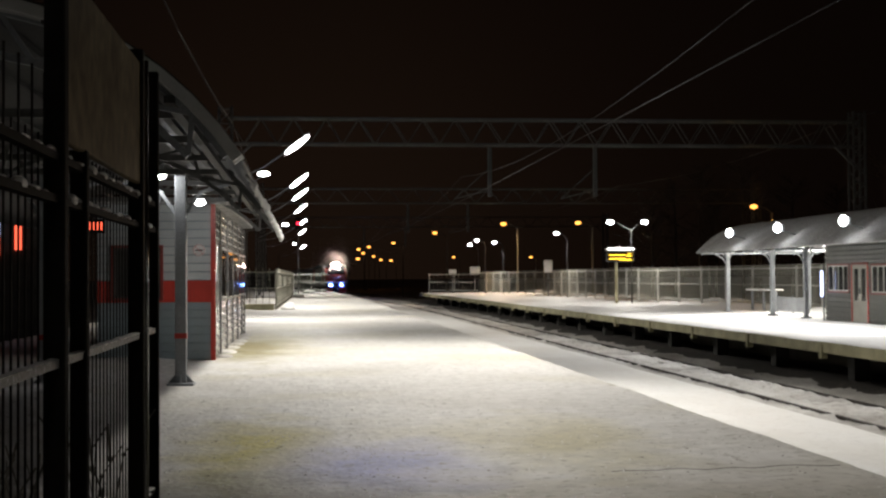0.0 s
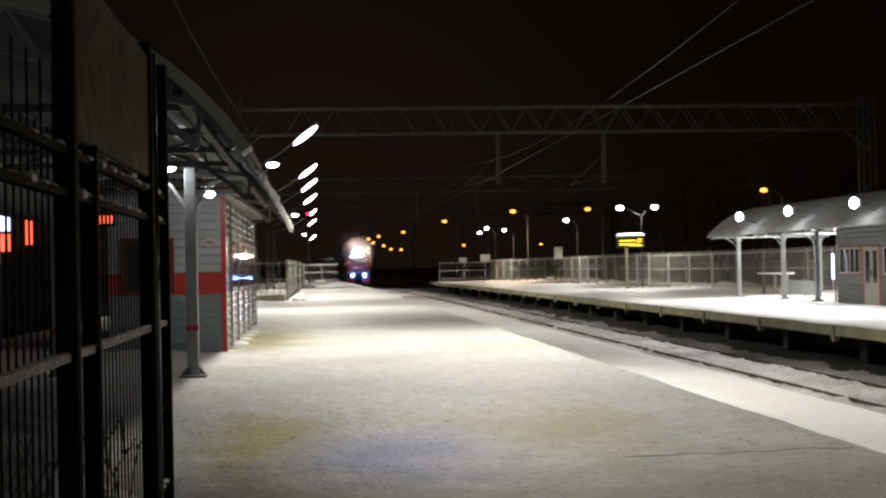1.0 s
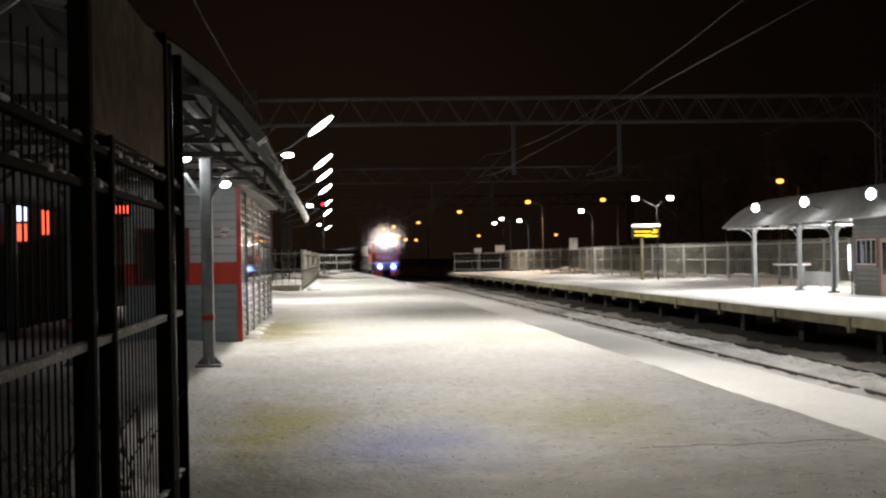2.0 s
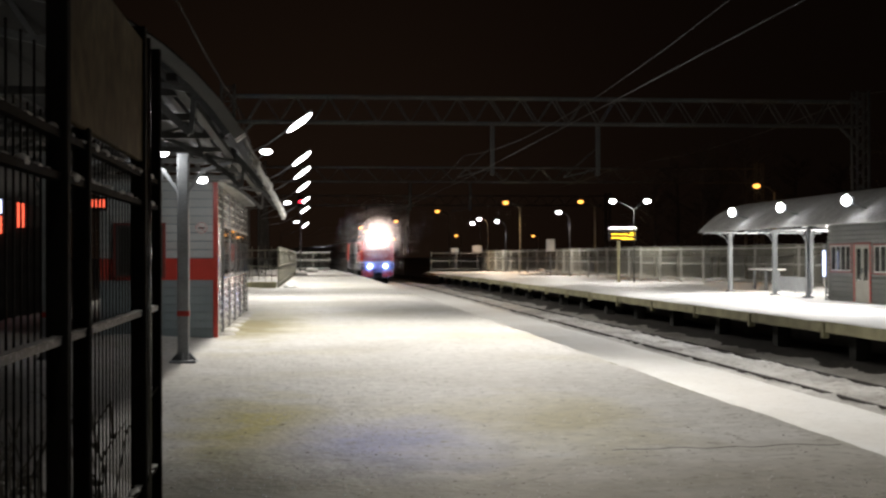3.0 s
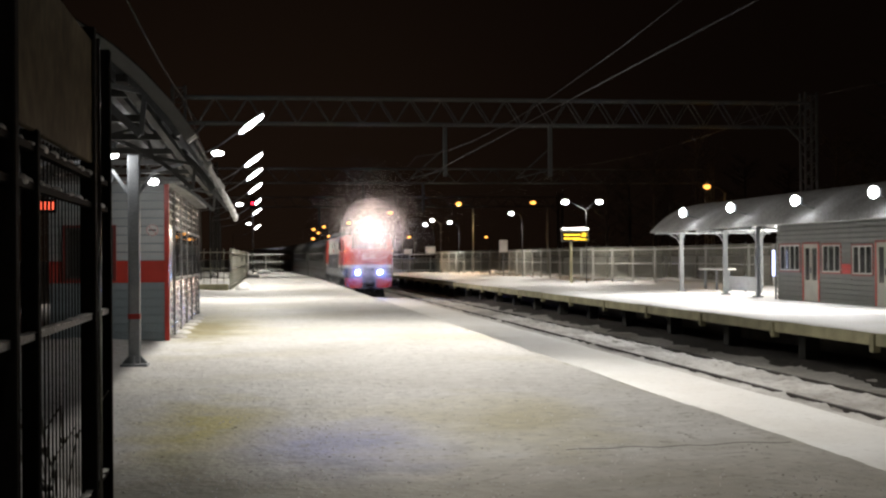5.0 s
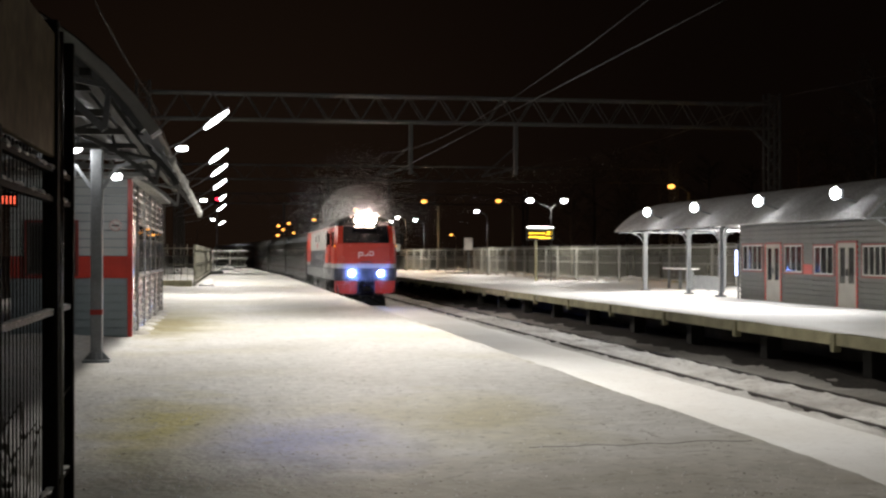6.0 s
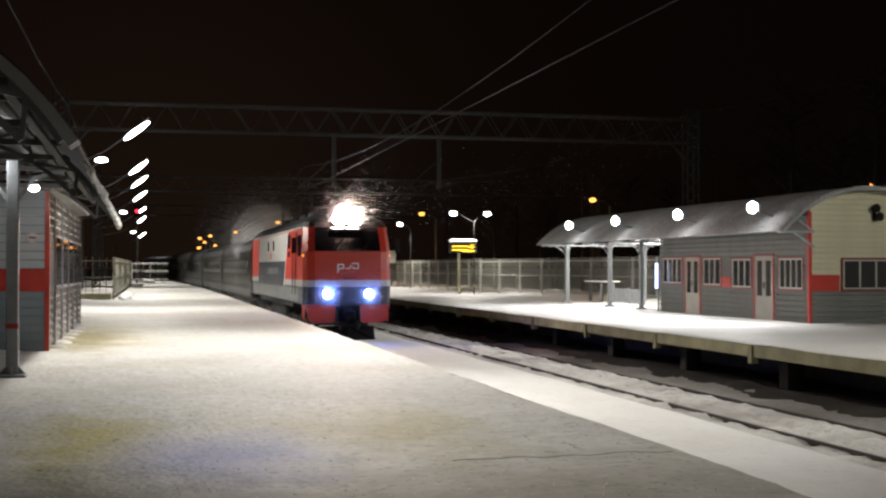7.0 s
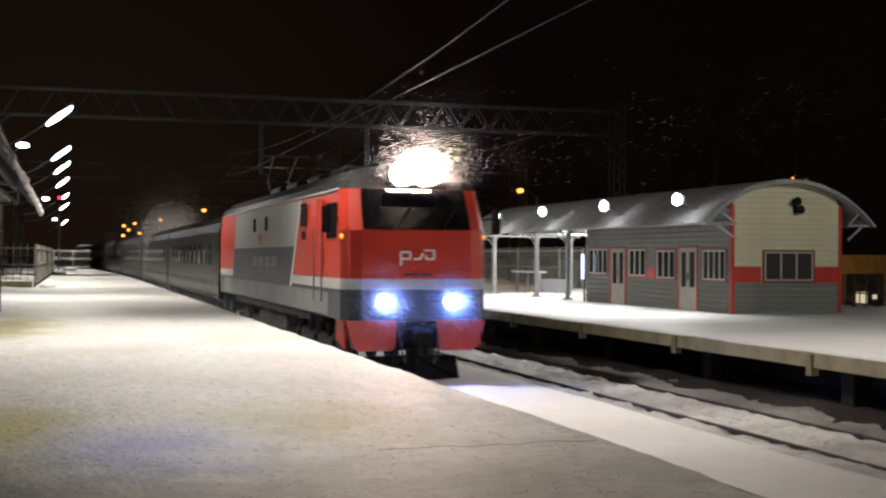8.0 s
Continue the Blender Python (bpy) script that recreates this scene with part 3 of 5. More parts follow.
def vault(name, x0, x1, z_eave, z_top, y0, y1, thick, material, parent, wavy=0.0, label=""):
    pts = arch(x0, x1, z_eave, z_top)
    ny = max(2, int((y1 - y0) / 0.35))
    bm = B()
    rows = []
    for j in range(ny + 1):
        y = y0 + (y1 - y0) * j / ny
        top, low = [], []
        for i, (x, z) in enumerate(pts):
            e = wavy * noise.noise(Vector((x * 1.7, y * 1.9, 1.0)))
            drop = wavy * 1.2 * abs(noise.noise(Vector((y * 2.3, 5, 0)))) if i in (0, len(pts) - 1) else 0
            top.append(bm.verts.new((x, y, z + thick + e)))
            low.append(bm.verts.new((x, y, z - drop)))
        rows.append((top, low))
    k = len(pts)
    for (t0, l0), (t1, l1) in zip(rows, rows[1:]):
        for i in range(k - 1):
            bm.faces.new((t0[i], t0[i + 1], t1[i + 1], t1[i]))
            bm.faces.new((l0[i], l1[i], l1[i + 1], l0[i + 1]))
        bm.faces.new((t0[0], t1[0], l1[0], l0[0]))
        bm.faces.new((t0[-1], l0[-1], l1[-1], t1[-1]))
    for t, l in (rows[0], rows[-1]):
        for i in range(k - 1):
            bm.faces.new((t[i], l[i], l[i + 1], t[i + 1]))
    return part(name, bm, material, parent, label, True)


def station_building():
    """The ticket hall on the far platform: x 18.5 to 22.1, y 32.8 to 43.5."""
    X0, X1, Y0, Y1 = 18.55, 22.14, 32.8, 43.5
    hall = thing("station_building", "ticket hall with grey and cream siding and red trim", "building", (0, 0, 0))
    # core walls under the siding
    pts = [(X0 + 0.02, Y0 + 0.02, -0.2)] + [(x, Y0 + 0.02, z) for x, z in arch(17.45, 23.02, 2.62, 3.9, 24) if X0 < x < X1] + [(X1 - 0.02, Y0 + 0.02, -0.2)]
    bm = B()
    plate(bm, pts, (0, 1, 0), 0.12)
    part("gable_wall", bm, SIDING_CREAM, hall)
    bm = B()
    plate(bm, [(x, Y1 - 0.12, z) for x, _, z in pts], (0, 1, 0), 0.12)
    part("gable_wall", bm, SIDING_GREY, hall)
    for x in (X0 + 0.02, X1 - 0.14):
        bm = B()
        box(bm, x, x + 0.12, Y0 + 0.14, Y1 - 0.12, -0.2, 3.1)
        part("wall", bm, SIDING_GREY, hall)
    # front boards: below the windows, between them, above
    L = Y1 - Y0
    siding(hall, "board", "y", (X0, Y0 + 0.1), L - 0.1, 1.98, 3.1, SIDING_GREY, -1, 0.16, 0.05, True)
    opens = [(33.06, 34.6, 0.98), (34.85, 36.1, 0.0), (36.25, 37.7, 0.98), (38.4, 39.85, 1.02), (40.05, 41.3, 0.0), (41.5, 43.3, 1.05)]
    runs = [Y0 + 0.1] + [v for a, b, _ in opens for v in (a, b)] + [Y1]
    for a, b in zip(runs[::2], runs[1::2]):
        if b - a > 0.1:
            siding(hall, "board", "y", (X0, a), b - a, 0.0, 1.98, SIDING_GREY, -1, 0.165, 0.045, True)
    for a, b, z in opens:
        if z:
            siding(hall, "board", "y", (X0, a), b - a, 0.0, z - 0.02, SIDING_GREY, -1, 0.165, 0.045, True)
            window(hall, "y", (X0, a + 0.07, z), b - a - 0.14, 0.9, 4 if b - a > 1.5 else 3, -1)
        else:
            door(hall, (X0, a + 0.05, 0.02), b - a - 0.1, 1.94, -1)
    bm = B()
    box(bm, X0 - 0.045, X0 - 0.03, 37.75, 38.35, 0.98, 1.3)
    part("red_panel", bm, RED_TRIM, hall)
    # gable boards follow the arch
    def width_at(z):
        inside = [x for x, zz in arch(17.45, 23.02, 2.62, 3.9, 80) if zz >= z and X0 < x < X1]
        return (min(inside), max(inside)) if inside else None
    z = 0.0
    while z < 3.8:
        h = 0.155
        w = width_at(z + h) if z + h > 2.6 else (X0, X1)
        if z >= 1.25:
            m = SIDING_CREAM
        elif z >= 0.83:
            m = RED_TRIM
        else:
            m = SIDING_BASE
        if w:
            spans = [(w[0], w[1])]
            if 0.9 < z + h / 2 < 1.9:
                spans = [(w[0], 19.5), (21.3, w[1])]
            for a, b in spans:
                if m is RED_TRIM:
                    bm = B()
                    box(bm, a, b, Y0 - 0.014, Y0, z, z + h)
                    part("band", bm, RED_TRIM, hall)
                else:
                    siding(hall, "board", "x", (a, Y0), b - a, z, z + h, m, -1, h)
        z += h
    window(hall, "x", (19.6, Y0, 0.98), 1.62, 0.86, 3, -1)
    for x in (X0 - 0.05, X1 - 0.05):
        bm = B()
        box(bm, x, x + 0.1, Y0 - 0.05, Y0 + 0.05, 0, 3.22)
        part("corner_trim", bm, RED_TRIM, hall)
    # horn loudspeakers on the gable
    horn = thing("loudspeaker", "black pair of horn loudspeakers on the gable wall", "loudspeaker", (20.6, 32.77, 3.2))
    for z, dx in ((0.12, -0.06), (-0.12, 0.05)):
        bm = B()
        bar(bm, (dx, -0.02, z), (dx - 0.02, -0.28, z), 0.1, None, 14, 0.26)
        part("horn", bm, BLACK_STEEL, horn, smooth=False)
    bm = B()
    box(bm, -0.05, 0.05, -0.06, 0.0, -0.22, 0.22)
    part("bracket", bm, BLACK_STEEL, horn)
    tube = thing("light_tube", "upright bluish-white light tube at the corner of the ticket hall", "lamp", (18.3, 43.3, 0))
    bm = B()
    bar(bm, (0, 0, 0.85), (0, 0, 1.76), 0.10, None, 8)
    part("tube", bm, LED_WHITE, tube)
    bm = B()
    bar(bm, (0.08, 0.02, 0.0), (0.08, 0.02, 2.0), 0.05)
    part("post", bm, GALV, tube)


def station_roof():
    """One arched roof over the ticket hall and the waiting shelter beside it."""
    roof = thing("station_roof", "long arched roof with frost over the ticket hall and waiting shelter", "roof", (0, 0, 0))
    vault("sheet", 17.45, 23.02, 2.62, 3.9, 32.35, 55.1, 0.05, ROOF_SNOW, roof, 0.03)
    bm = B()
    for y in [32.3, 32.5]:
        pipe(bm, [(x, y, z - 0.03) for x, z in arch(17.45, 23.02, 2.62, 3.9, 14)], 0.06, 4)
    part("edge_rib", bm, GREY_PAINT, roof)
    for y in (45.85, 49.25, 54.65):
        bm = B()
        pipe(bm, [(x, y, z - 0.06) for x, z in arch(17.55, 22.92, 2.62, 3.85, 12)], 0.07, 4)
        bar(bm, (17.6, y, 2.6), (22.87, y, 2.6), 0.06)
        for a, b in zip(range(0, 5), range(1, 6)):
            x = 18.0 + a
            bar(bm, (x, y, 2.6), (x + 0.5, y, 3.3 + 0.2 * min(a, 4 - a)), 0.04)
            bar(bm, (x + 0.5, y, 3.3 + 0.2 * min(a, 4 - a)), (x + 1, y, 2.6), 0.04)
        part("truss", bm, GREY_PAINT, roof)
    for x0, x1 in ((17.6, 18.5), (22.87, 22.2)):
        bm = B()
        bar(bm, (x0, 32.45, 2.62), (x1, 32.45, 2.62), 0.05)
        bar(bm, (x1, 32.45, 2.62), ((x0 + x1) / 2, 32.45, 2.95), 0.04)
        bar(bm, (x1, 32.45, 2.2), (x0 + (x1 - x0) * 0.3, 32.45, 2.6), 0.05)
        part("side_bracket", bm, GREY_PAINT, roof)
    for x, y in ((18.75, 45.85), (18.75, 49.25), (18.75, 54.65), (22.5, 49.25), (22.5, 54.65)):
        bm = B()
        bar(bm, (x, y, 0), (x, y, 2.65), 0.15)
        box(bm, x - 0.16, x + 0.16, y - 0.16, y + 0.16, -0.02, 0.06)
        pipe(bm, [(x, y, 2.0), (x - 0.22, y, 2.38), (x - 0.6, y, 2.6)], 0.04, 4)
        pipe(bm, [(x, y, 2.0), (x, y + 0.22, 2.38), (x, y + 0.6, 2.6)], 0.04, 4)
        pipe(bm, [(x, y, 2.0), (x, y - 0.22, 2.38), (x, y - 0.6, 2.6)], 0.04, 4)
        part("post", bm, GREY_PAINT, roof)
    for y in FLOODS:
        lamp = thing("flood_lamp", "bright white flood lamp on a bracket at the roof edge", "lamp", (17.25, y, 3.36), "flood lamps along the station roof")
        bm = B()
        ball(bm, (-0.04, -0.05, 0), 0.18, 0.65, 1.15, 0.95, 24)
        part("lens", bm, LAMP_FLOOD, lamp, smooth=True)
        bm = B()
        box(bm, 0.09, 0.2, -0.12, 0.2, -0.13, 0.13, 0.02)
        part("housing", bm, GALV, lamp)
        bm = B()
        bar(bm, (0.15, 0, -0.1), (0.75, 0, -0.28), 0.04)
        part("arm", bm, GALV, lamp)


def shelter_lamps():
    for x, y, z in SHELTER_LAMPS:
        k = thing("shelter_lamp", "flat white lamp under the shelter roof", "lamp", (x, y, z), "lamps under the shelter roof")
        bm = B()
        box(bm, -0.08, 0.08, -0.3, 0.3, -0.02, 0.0)
        part("lens", bm, LAMP_WHITE, k)
        bm = B()
        box(bm, -0.1, 0.1, -0.34, 0.34, 0.001, 0.5, 0.02)
        part("housing", bm, GREY_PAINT, k)


shelter_lamps()


def bench_and_rail():
    b = thing("bench", "wide bench with a snow-capped back under the shelter", "bench", (20.9, 56.0, 0))
    bm = B()
    box(bm, -0.28, 0.3, -1.7, 1.7, 0.92, 1.0, 0.03)
    part("top", bm, SNOW_FAR, b)
    for y in (-1.5, 0, 1.5):
        bm = B()
        box(bm, -0.06, 0.06, y - 0.04, y + 0.04, 0, 0.92)
        part("support", bm, GREY_PAINT, b)
    r = thing("railing_panel", "grey sheet-metal railing panel between shelter posts", "railing", (20.9, 52.6, 0))
    for i in range(6):
        bm = B()
        box(bm, -0.02, 0.02, -1.7 + i * 0.58, -1.7 + i * 0.58 + 0.55, 0.06, 0.66)
        part("panel", bm, GREY_PAINT, r)
    for y in (-1.75, 0, 1.8):
        bm = B()
        bar(bm, (0.03, y, 0), (0.03, y, 0.75), 0.05)
        part("post", bm, GREY_PAINT, r)


def picket_fence(name, label, pts, height, gap, material, group, posts=2.9):
    """Fence along a line of points: per bay a post, rails and single pickets."""
    for (xa, ya), (xb, yb) in zip(pts, pts[1:]):
        L = math.hypot(xb - xa, yb - ya)
        n = max(1, round(L / posts))
        bay = L / n
        bm = B()
        bar(bm, (0, 0, 0), (0, 0, height + 0.05), 0.08)
        post = mesh_of("post", bm, material)
        bm = B()
        bar(bm, (0, 0, 0), (0, bay, 0), 0.045)
        rail = mesh_of("rail", bm, material)
        bm = B()
        bar(bm, (0, 0.05, 0.036), (0, bay - 0.05, 0.036), 0.05, 0.025)
        ridge = mesh_of("snow_line", bm, SNOW_FAR)
        bm = B()
        bar(bm, (0, 0, 0.15), (0, 0, height + 0.1), 0.028)
        pick = mesh_of("picket", bm, PICKET_DIM if material is FENCE_LIGHT else material)
        for i in range(n):
            t = i / n
            f = thing(name, label, "fence", (xa + (xb - xa) * t, ya + (yb - ya) * t, 0), group)
            f.rotation_euler[2] = -math.atan2(xb - xa, yb - ya)
            piece("post", post, f)
            for z in (0.25, height * 0.55, height - 0.1):
                piece("rail", rail, f, (0.035, 0, z))
                if material is FENCE_LIGHT:
                    piece("snow_line", ridge, f, (0.035, 0, z))
            k = int(bay / gap)
            for j in range(1, k):
                piece("picket", pick, f, (0, j * bay / k, 0))


station_building()
station_roof()
bench_and_rail()
picket_fence("picket_fence", "frosted steel picket fence at the back of the far platform", [(23.6, 44), (23.3, 64), (21.2, 79)], 2.05, 0.16, FENCE_LIGHT, "fence of the far platform")
picket_fence("picket_fence", "frosted steel picket fence at the back of the far platform", [(21.2, 79), (20.9, 105), (18.2, 131.5)], 2.1, 0.28, FENCE_LIGHT, "fence of the far platform")
picket_fence("picket_fence", "frosted steel picket fence closing the platform end", [(12.9, 131.5), (18.2, 131.5)], 2.0, 0.4, FENCE_LIGHT, "fence of the far platform", 2.2)


picket_fence("low_railing", "dark low railing beside the ticket hall", [(23.6, 22), (23.6, 43.9)], 1.05, 0.5, POLE_DARK, "railing of the far platform", 2.4)


def departure_board():
    d = thing("departure_board", "snow-capped electronic departure board with amber lines on a post", "display", (19.0, 75.0, 0))
    bm = B()
    box(bm, -0.85, 0.85, -0.12, 0.12, 2.5, 3.12, 0.03)
    part("case", bm, GALV, d, "grey metal display case")
    bm = B()
    box(bm, -0.8, 0.8, -0.1235, -0.121, 2.53, 3.06)
    part("screen", bm, BLACK_STEEL, d, "black display panel")
    bm = B()
    box(bm, -0.88, 0.88, -0.22, 0.2, 3.124, 3.34, 0.09)
    part("snow_cap", bm, SNOW_FAR, d)
    for x0, x1, z in ((-0.72, 0.3, 2.9), (0.42, 0.74, 2.98), (0.34, 0.74, 2.84), (-0.72, 0.3, 2.68), (-0.1, 0.74, 2.62)):
        bm = B()
        box(bm, x0, x1, -0.128, -0.122, z - 0.035, z + 0.045)
        part("text_bar", bm, LED_AMBER, d)
    bm = B()
    bar(bm, (-0.25, 0, 0), (-0.25, 0, 2.56), 0.16)
    part("post", bm, CONCRETE, d)


departure_board()


# ---- lamps ----
def street_lamp(x, y, z, material, label, double=False, arm=1.2, base=-1.45, group="street lamps beyond the station", r=0.42):
    s = thing("street_lamp", label, "street lamp", (x, y, base), group)
    H = z - base
    bm = B()
    slim = 0.6 if material is LAMP_WHITE else 1.0
    bar(bm, (0, 0, 0), (0, 0, H - 0.5), 0.22 * slim if base else 0.12 * slim, None, 8, 0.14 * slim if base else 0.08 * slim)
    part("pole", bm, CABLE if material is LAMP_WHITE else POLE_TAN, s)
    for sx, arm in (((-1, 1.06), (1, 0.57)) if double else ((-1, arm),)):
        bm = B()
        pipe(bm, [(0, 0, H - 0.55), (sx * arm * (0.5 if double else 0.4), 0, H - (0.28 if double else 0.15)), (sx * arm, 0, H)], 0.05 if double else 0.08)
        part("arm", bm, CABLE if material is LAMP_WHITE else POLE_DARK, s)
        bm = B()
        ball(bm, (sx * (arm + 0.25), -0.02, H - 0.04), r, 1.0, 0.7, 0.62)
        part("lens", bm, material, s, smooth=True)
        bm = B()
        box(bm, sx * (arm + 0.25) - r * 0.8, sx * (arm + 0.25) + r * 0.8, -0.12, 0.24, H + 0.04 + r * 0.1, H + 0.12 + r * 0.2, 0.03)
        part("housing", bm, POLE_DARK, s)


ORANGE, WHITE = "sodium street lamp with an orange glow on a concrete pole", "white-glowing street lamp on a tall pole"
for x, y, z, base in ((21.3, 125.6, 7.0, 0.0), (28.45, 123.3, 7.0, -1.45), (36.1, 94.8, 7.0, -1.45), (16.95, 150.6, 7.0, 0.0), (15.0, 193.8, 7.0, -1.45)):
    street_lamp(x, y, z, LAMP_SODIUM, ORANGE, base=base, r=0.30)
street_lamp(19.56, 74.4, 4.92, LAMP_WHITE, "white double-armed lamp on a slim pole by the departure board", True, 0.9, 0.0, "lamps on the far platform", r=0.22)
for x, y, z in ((19.4, 96.5, 5.0), (18.25, 121.0, 5.0), (16.9, 129.0, 5.0), (17.2, 126.0, 5.35)):
    street_lamp(x + 0.85, y, z, LAMP_WHITE, WHITE, False, 0.6, 0.0, "lamps on the far platform", r=0.2)
FAR_LAMPS = [(12.5, 300, 6.2), (13.0, 308, 8.6), (15.9, 316, 9.4), (14.9, 324, 8.0), (18.0, 332, 7.3), (20.3, 340, 6.5), (23.6, 348, 6.4), (42.0, 356, 7.4), (65.6, 364, 7.4)]
for x, y, z in FAR_LAMPS:
    street_lamp(x + 1.45, y, z, LAMP_SODIUM, ORANGE, r=0.46)
street_lamp(47.3, 72.9, 7.0, LAMP_SODIUM, ORANGE, r=0.26)


def far_platform_lamp():
    s = thing("far_platform_lamp", "white lamp on a pole beside the ticket hall", "lamp", (22.4, 16.0, 0))
    bm = B()
    bar(bm, (0, 0, 0), (0, 0, 6.3), 0.18, None, 8, 0.12)
    part("pole", bm, GALV, s)
    bm = B()
    pipe(bm, [(0, 0, 6.2), (-1.4, 0, 6.7), (-2.4, 0, 6.75)], 0.07)
    part("arm", bm, GALV, s)
    bm = B()
    box(bm, -3.2, -2.3, -0.15, 0.15, 6.68, 6.78, 0.02)
    part("housing", bm, GALV, s)
    bm = B()
    box(bm, -3.1, -2.4, -0.1, 0.1, 6.66, 6.678)
    part("lens", bm, LAMP_WHITE, s)


far_platform_lamp()


def platform_lamp(y, lift=0.0):
    """A tall pole behind the platform with an arm that rises towards the track and a long LED head."""
    s = thing("platform_lamp", "bright white LED lamp on a rising arm over the platform", "lamp", (-2.75, y, lift), "lamps along the near platform")
    bm = B()
    bar(bm, (-1.6, 0, -lift), (-1.6, 0, 5.6), 0.11, None, 8, 0.08)
    part("pole", bm, POLE_DARK, s)
    bm = B()
    pipe(bm, [(-1.6, 0, 5.2), (0, 0, 5.45), (1.2, -0.1, 6.05), (2.0, -0.25, 6.6)], 0.06)
    part("arm", bm, GALV, s)
    bm = B()
    plate(bm, [(1.95, -0.42, 6.52), (1.95, -0.1, 6.52), (2.95, -0.3, 7.32), (2.95, -0.62, 7.32)], (-0.4, 0.0, 0.6), 0.09)
    part("housing", bm, GALV, s)
    bm = B()
    bmesh.ops.create_uvsphere(bm, u_segments=12, v_segments=8, radius=0.5,
                              matrix=Matrix.Translation((2.47, -0.42, 6.87)) @ Euler((0, radians(-38), 0)).to_matrix().to_4x4() @ Matrix.Diagonal((1.2, 0.42, 0.20, 1)))
    part("lens", bm, LAMP_WHITE, s, smooth=True)
    for at, hx, hz in ((68.7, 0.56, 7.27), (121.0, 0.9, 6.74), (212.0, 1.0, 7.38)):
        if at == y:
            bm = B()
            pipe(bm, [(-1.6, 0, 5.5), (hx * 0.4, 0, hz - 0.3), (hx, 0, hz)], 0.05)
            part("arm", bm, GALV, s)
            bm = B()
            ball(bm, (hx, -0.05, hz), 0.22, 1.5, 0.7, 0.6)
            part("lens", bm, LAMP_WHITE, s, smooth=True)


for y in PLATFORM_LAMPS:
    platform_lamp(y)


# ---- catenary ----
def gantry(y, x0=-3.4, x1=25.8, z0=7.65, z1=8.8):
    g = thing("catenary_gantry", "grey lattice portal beam carrying the overhead wires across the tracks", "gantry", (bend(y), y, 0), "portals over the tracks")
    for z in (z0, z1):
        for dy in (-0.3, 0.3):
            bm = B()
            bar(bm, (x0, dy, z), (x1, dy, z), 0.09)
            part("chord", bm, GREY_TRUSS, g)
    n = 40
    for i in range(n):
        a, b = x0 + (x1 - x0) * i / n, x0 + (x1 - x0) * (i + 1) / n
        bm = B()
        for dy in (-0.3, 0.3):
            bar(bm, (a, dy, z0 if i % 2 else z1), (b, dy, z1 if i % 2 else z0), 0.035)
        bar(bm, (a, -0.3, z1), (b, 0.3, z1), 0.03)
        part("brace", bm, GREY_TRUSS, g)
    for x in (x0 - 0.1, x1 + 0.1):
        m = B()
        for dx in (-0.28, 0.28):
            for dy in (-0.28, 0.28):
                bar(m, (x + dx, dy, -1.45), (x + dx, dy, z1 + 0.5), 0.09)
        for k in range(16):
            z = -1.2 + k * 0.65
            bar(m, (x - 0.28, -0.28, z), (x + 0.28, -0.28, z + 0.6), 0.05)
            bar(m, (x - 0.28, 0.28, z + 0.6), (x + 0.28, 0.28, z), 0.05)
            bar(m, (x - 0.28, -0.28, z + 0.62), (x + 0.28, -0.28, z + 0.62), 0.05)
        part("mast", m, GREY_TRUSS, g)
        m = B()
        sx = 1 if x < 5 else -1
        bar(m, (x + sx * 0.2, -0.3, z0 - 1.0), (x + sx * 1.2, -0.3, z0), 0.1)
        part("knee_brace", m, GREY_TRUSS, g)
    for x in (8.4, 13.3):
        m = B()
        bar(m, (x, 0, z0), (x, 0, 5.3), 0.16)
        bar(m, (x, 0, 5.6), (x - 1.6, 0, 5.2), 0.05)
        bar(m, (x, 0, 6.6), (x - 1.6, 0, 5.2), 0.04)
        part("drop_post", m, GREY_TRUSS, g)


for y, right in ((12, 25.8), (57, 25.8), (102, 37.5), (150, 37.5)):
    gantry(y, x1=right)
ml = thing("mast_lamp", "tall lamp mast with a long arm reaching over the platform", "lamp", (-6.6, 27.0, 0))
bm = B()
bar(bm, (0, 0, 0), (0, 0, 9.4), 0.24, None, 8, 0.16)
part("pole", bm, GALV, ml)
bm = B()
pipe(bm, [(0, 0, 9.3), (5.0, 0, 9.5), (9.6, 0, 9.3)], 0.09)
part("arm", bm, GALV, ml)
bm = B()
box(bm, 9.4, 10.2, -0.17, 0.17, 9.2, 9.32, 0.03)
part("housing", bm, GALV, ml)
bm = B()
box(bm, 9.5, 10.1, -0.12, 0.12, 9.18, 9.198)
part("lens", bm, LAMP_WHITE, ml)
# unseen lamp, added to brighten the foreground and the track snow
pf = thing("portal_flood", "unseen white fill lamp added on the lattice portal", "lamp", (2.4, 12.0, 7.42))
bm = B()
box(bm, -0.25, 0.25, -0.12, 0.1, -0.02, 0.24, 0.03)
part("housing", bm, GALV, pf)
bm = B()
box(bm, -0.2, 0.2, 0.102, 0.115, 0.02, 0.2)
part("lens", bm, LAMP_WHITE, pf)


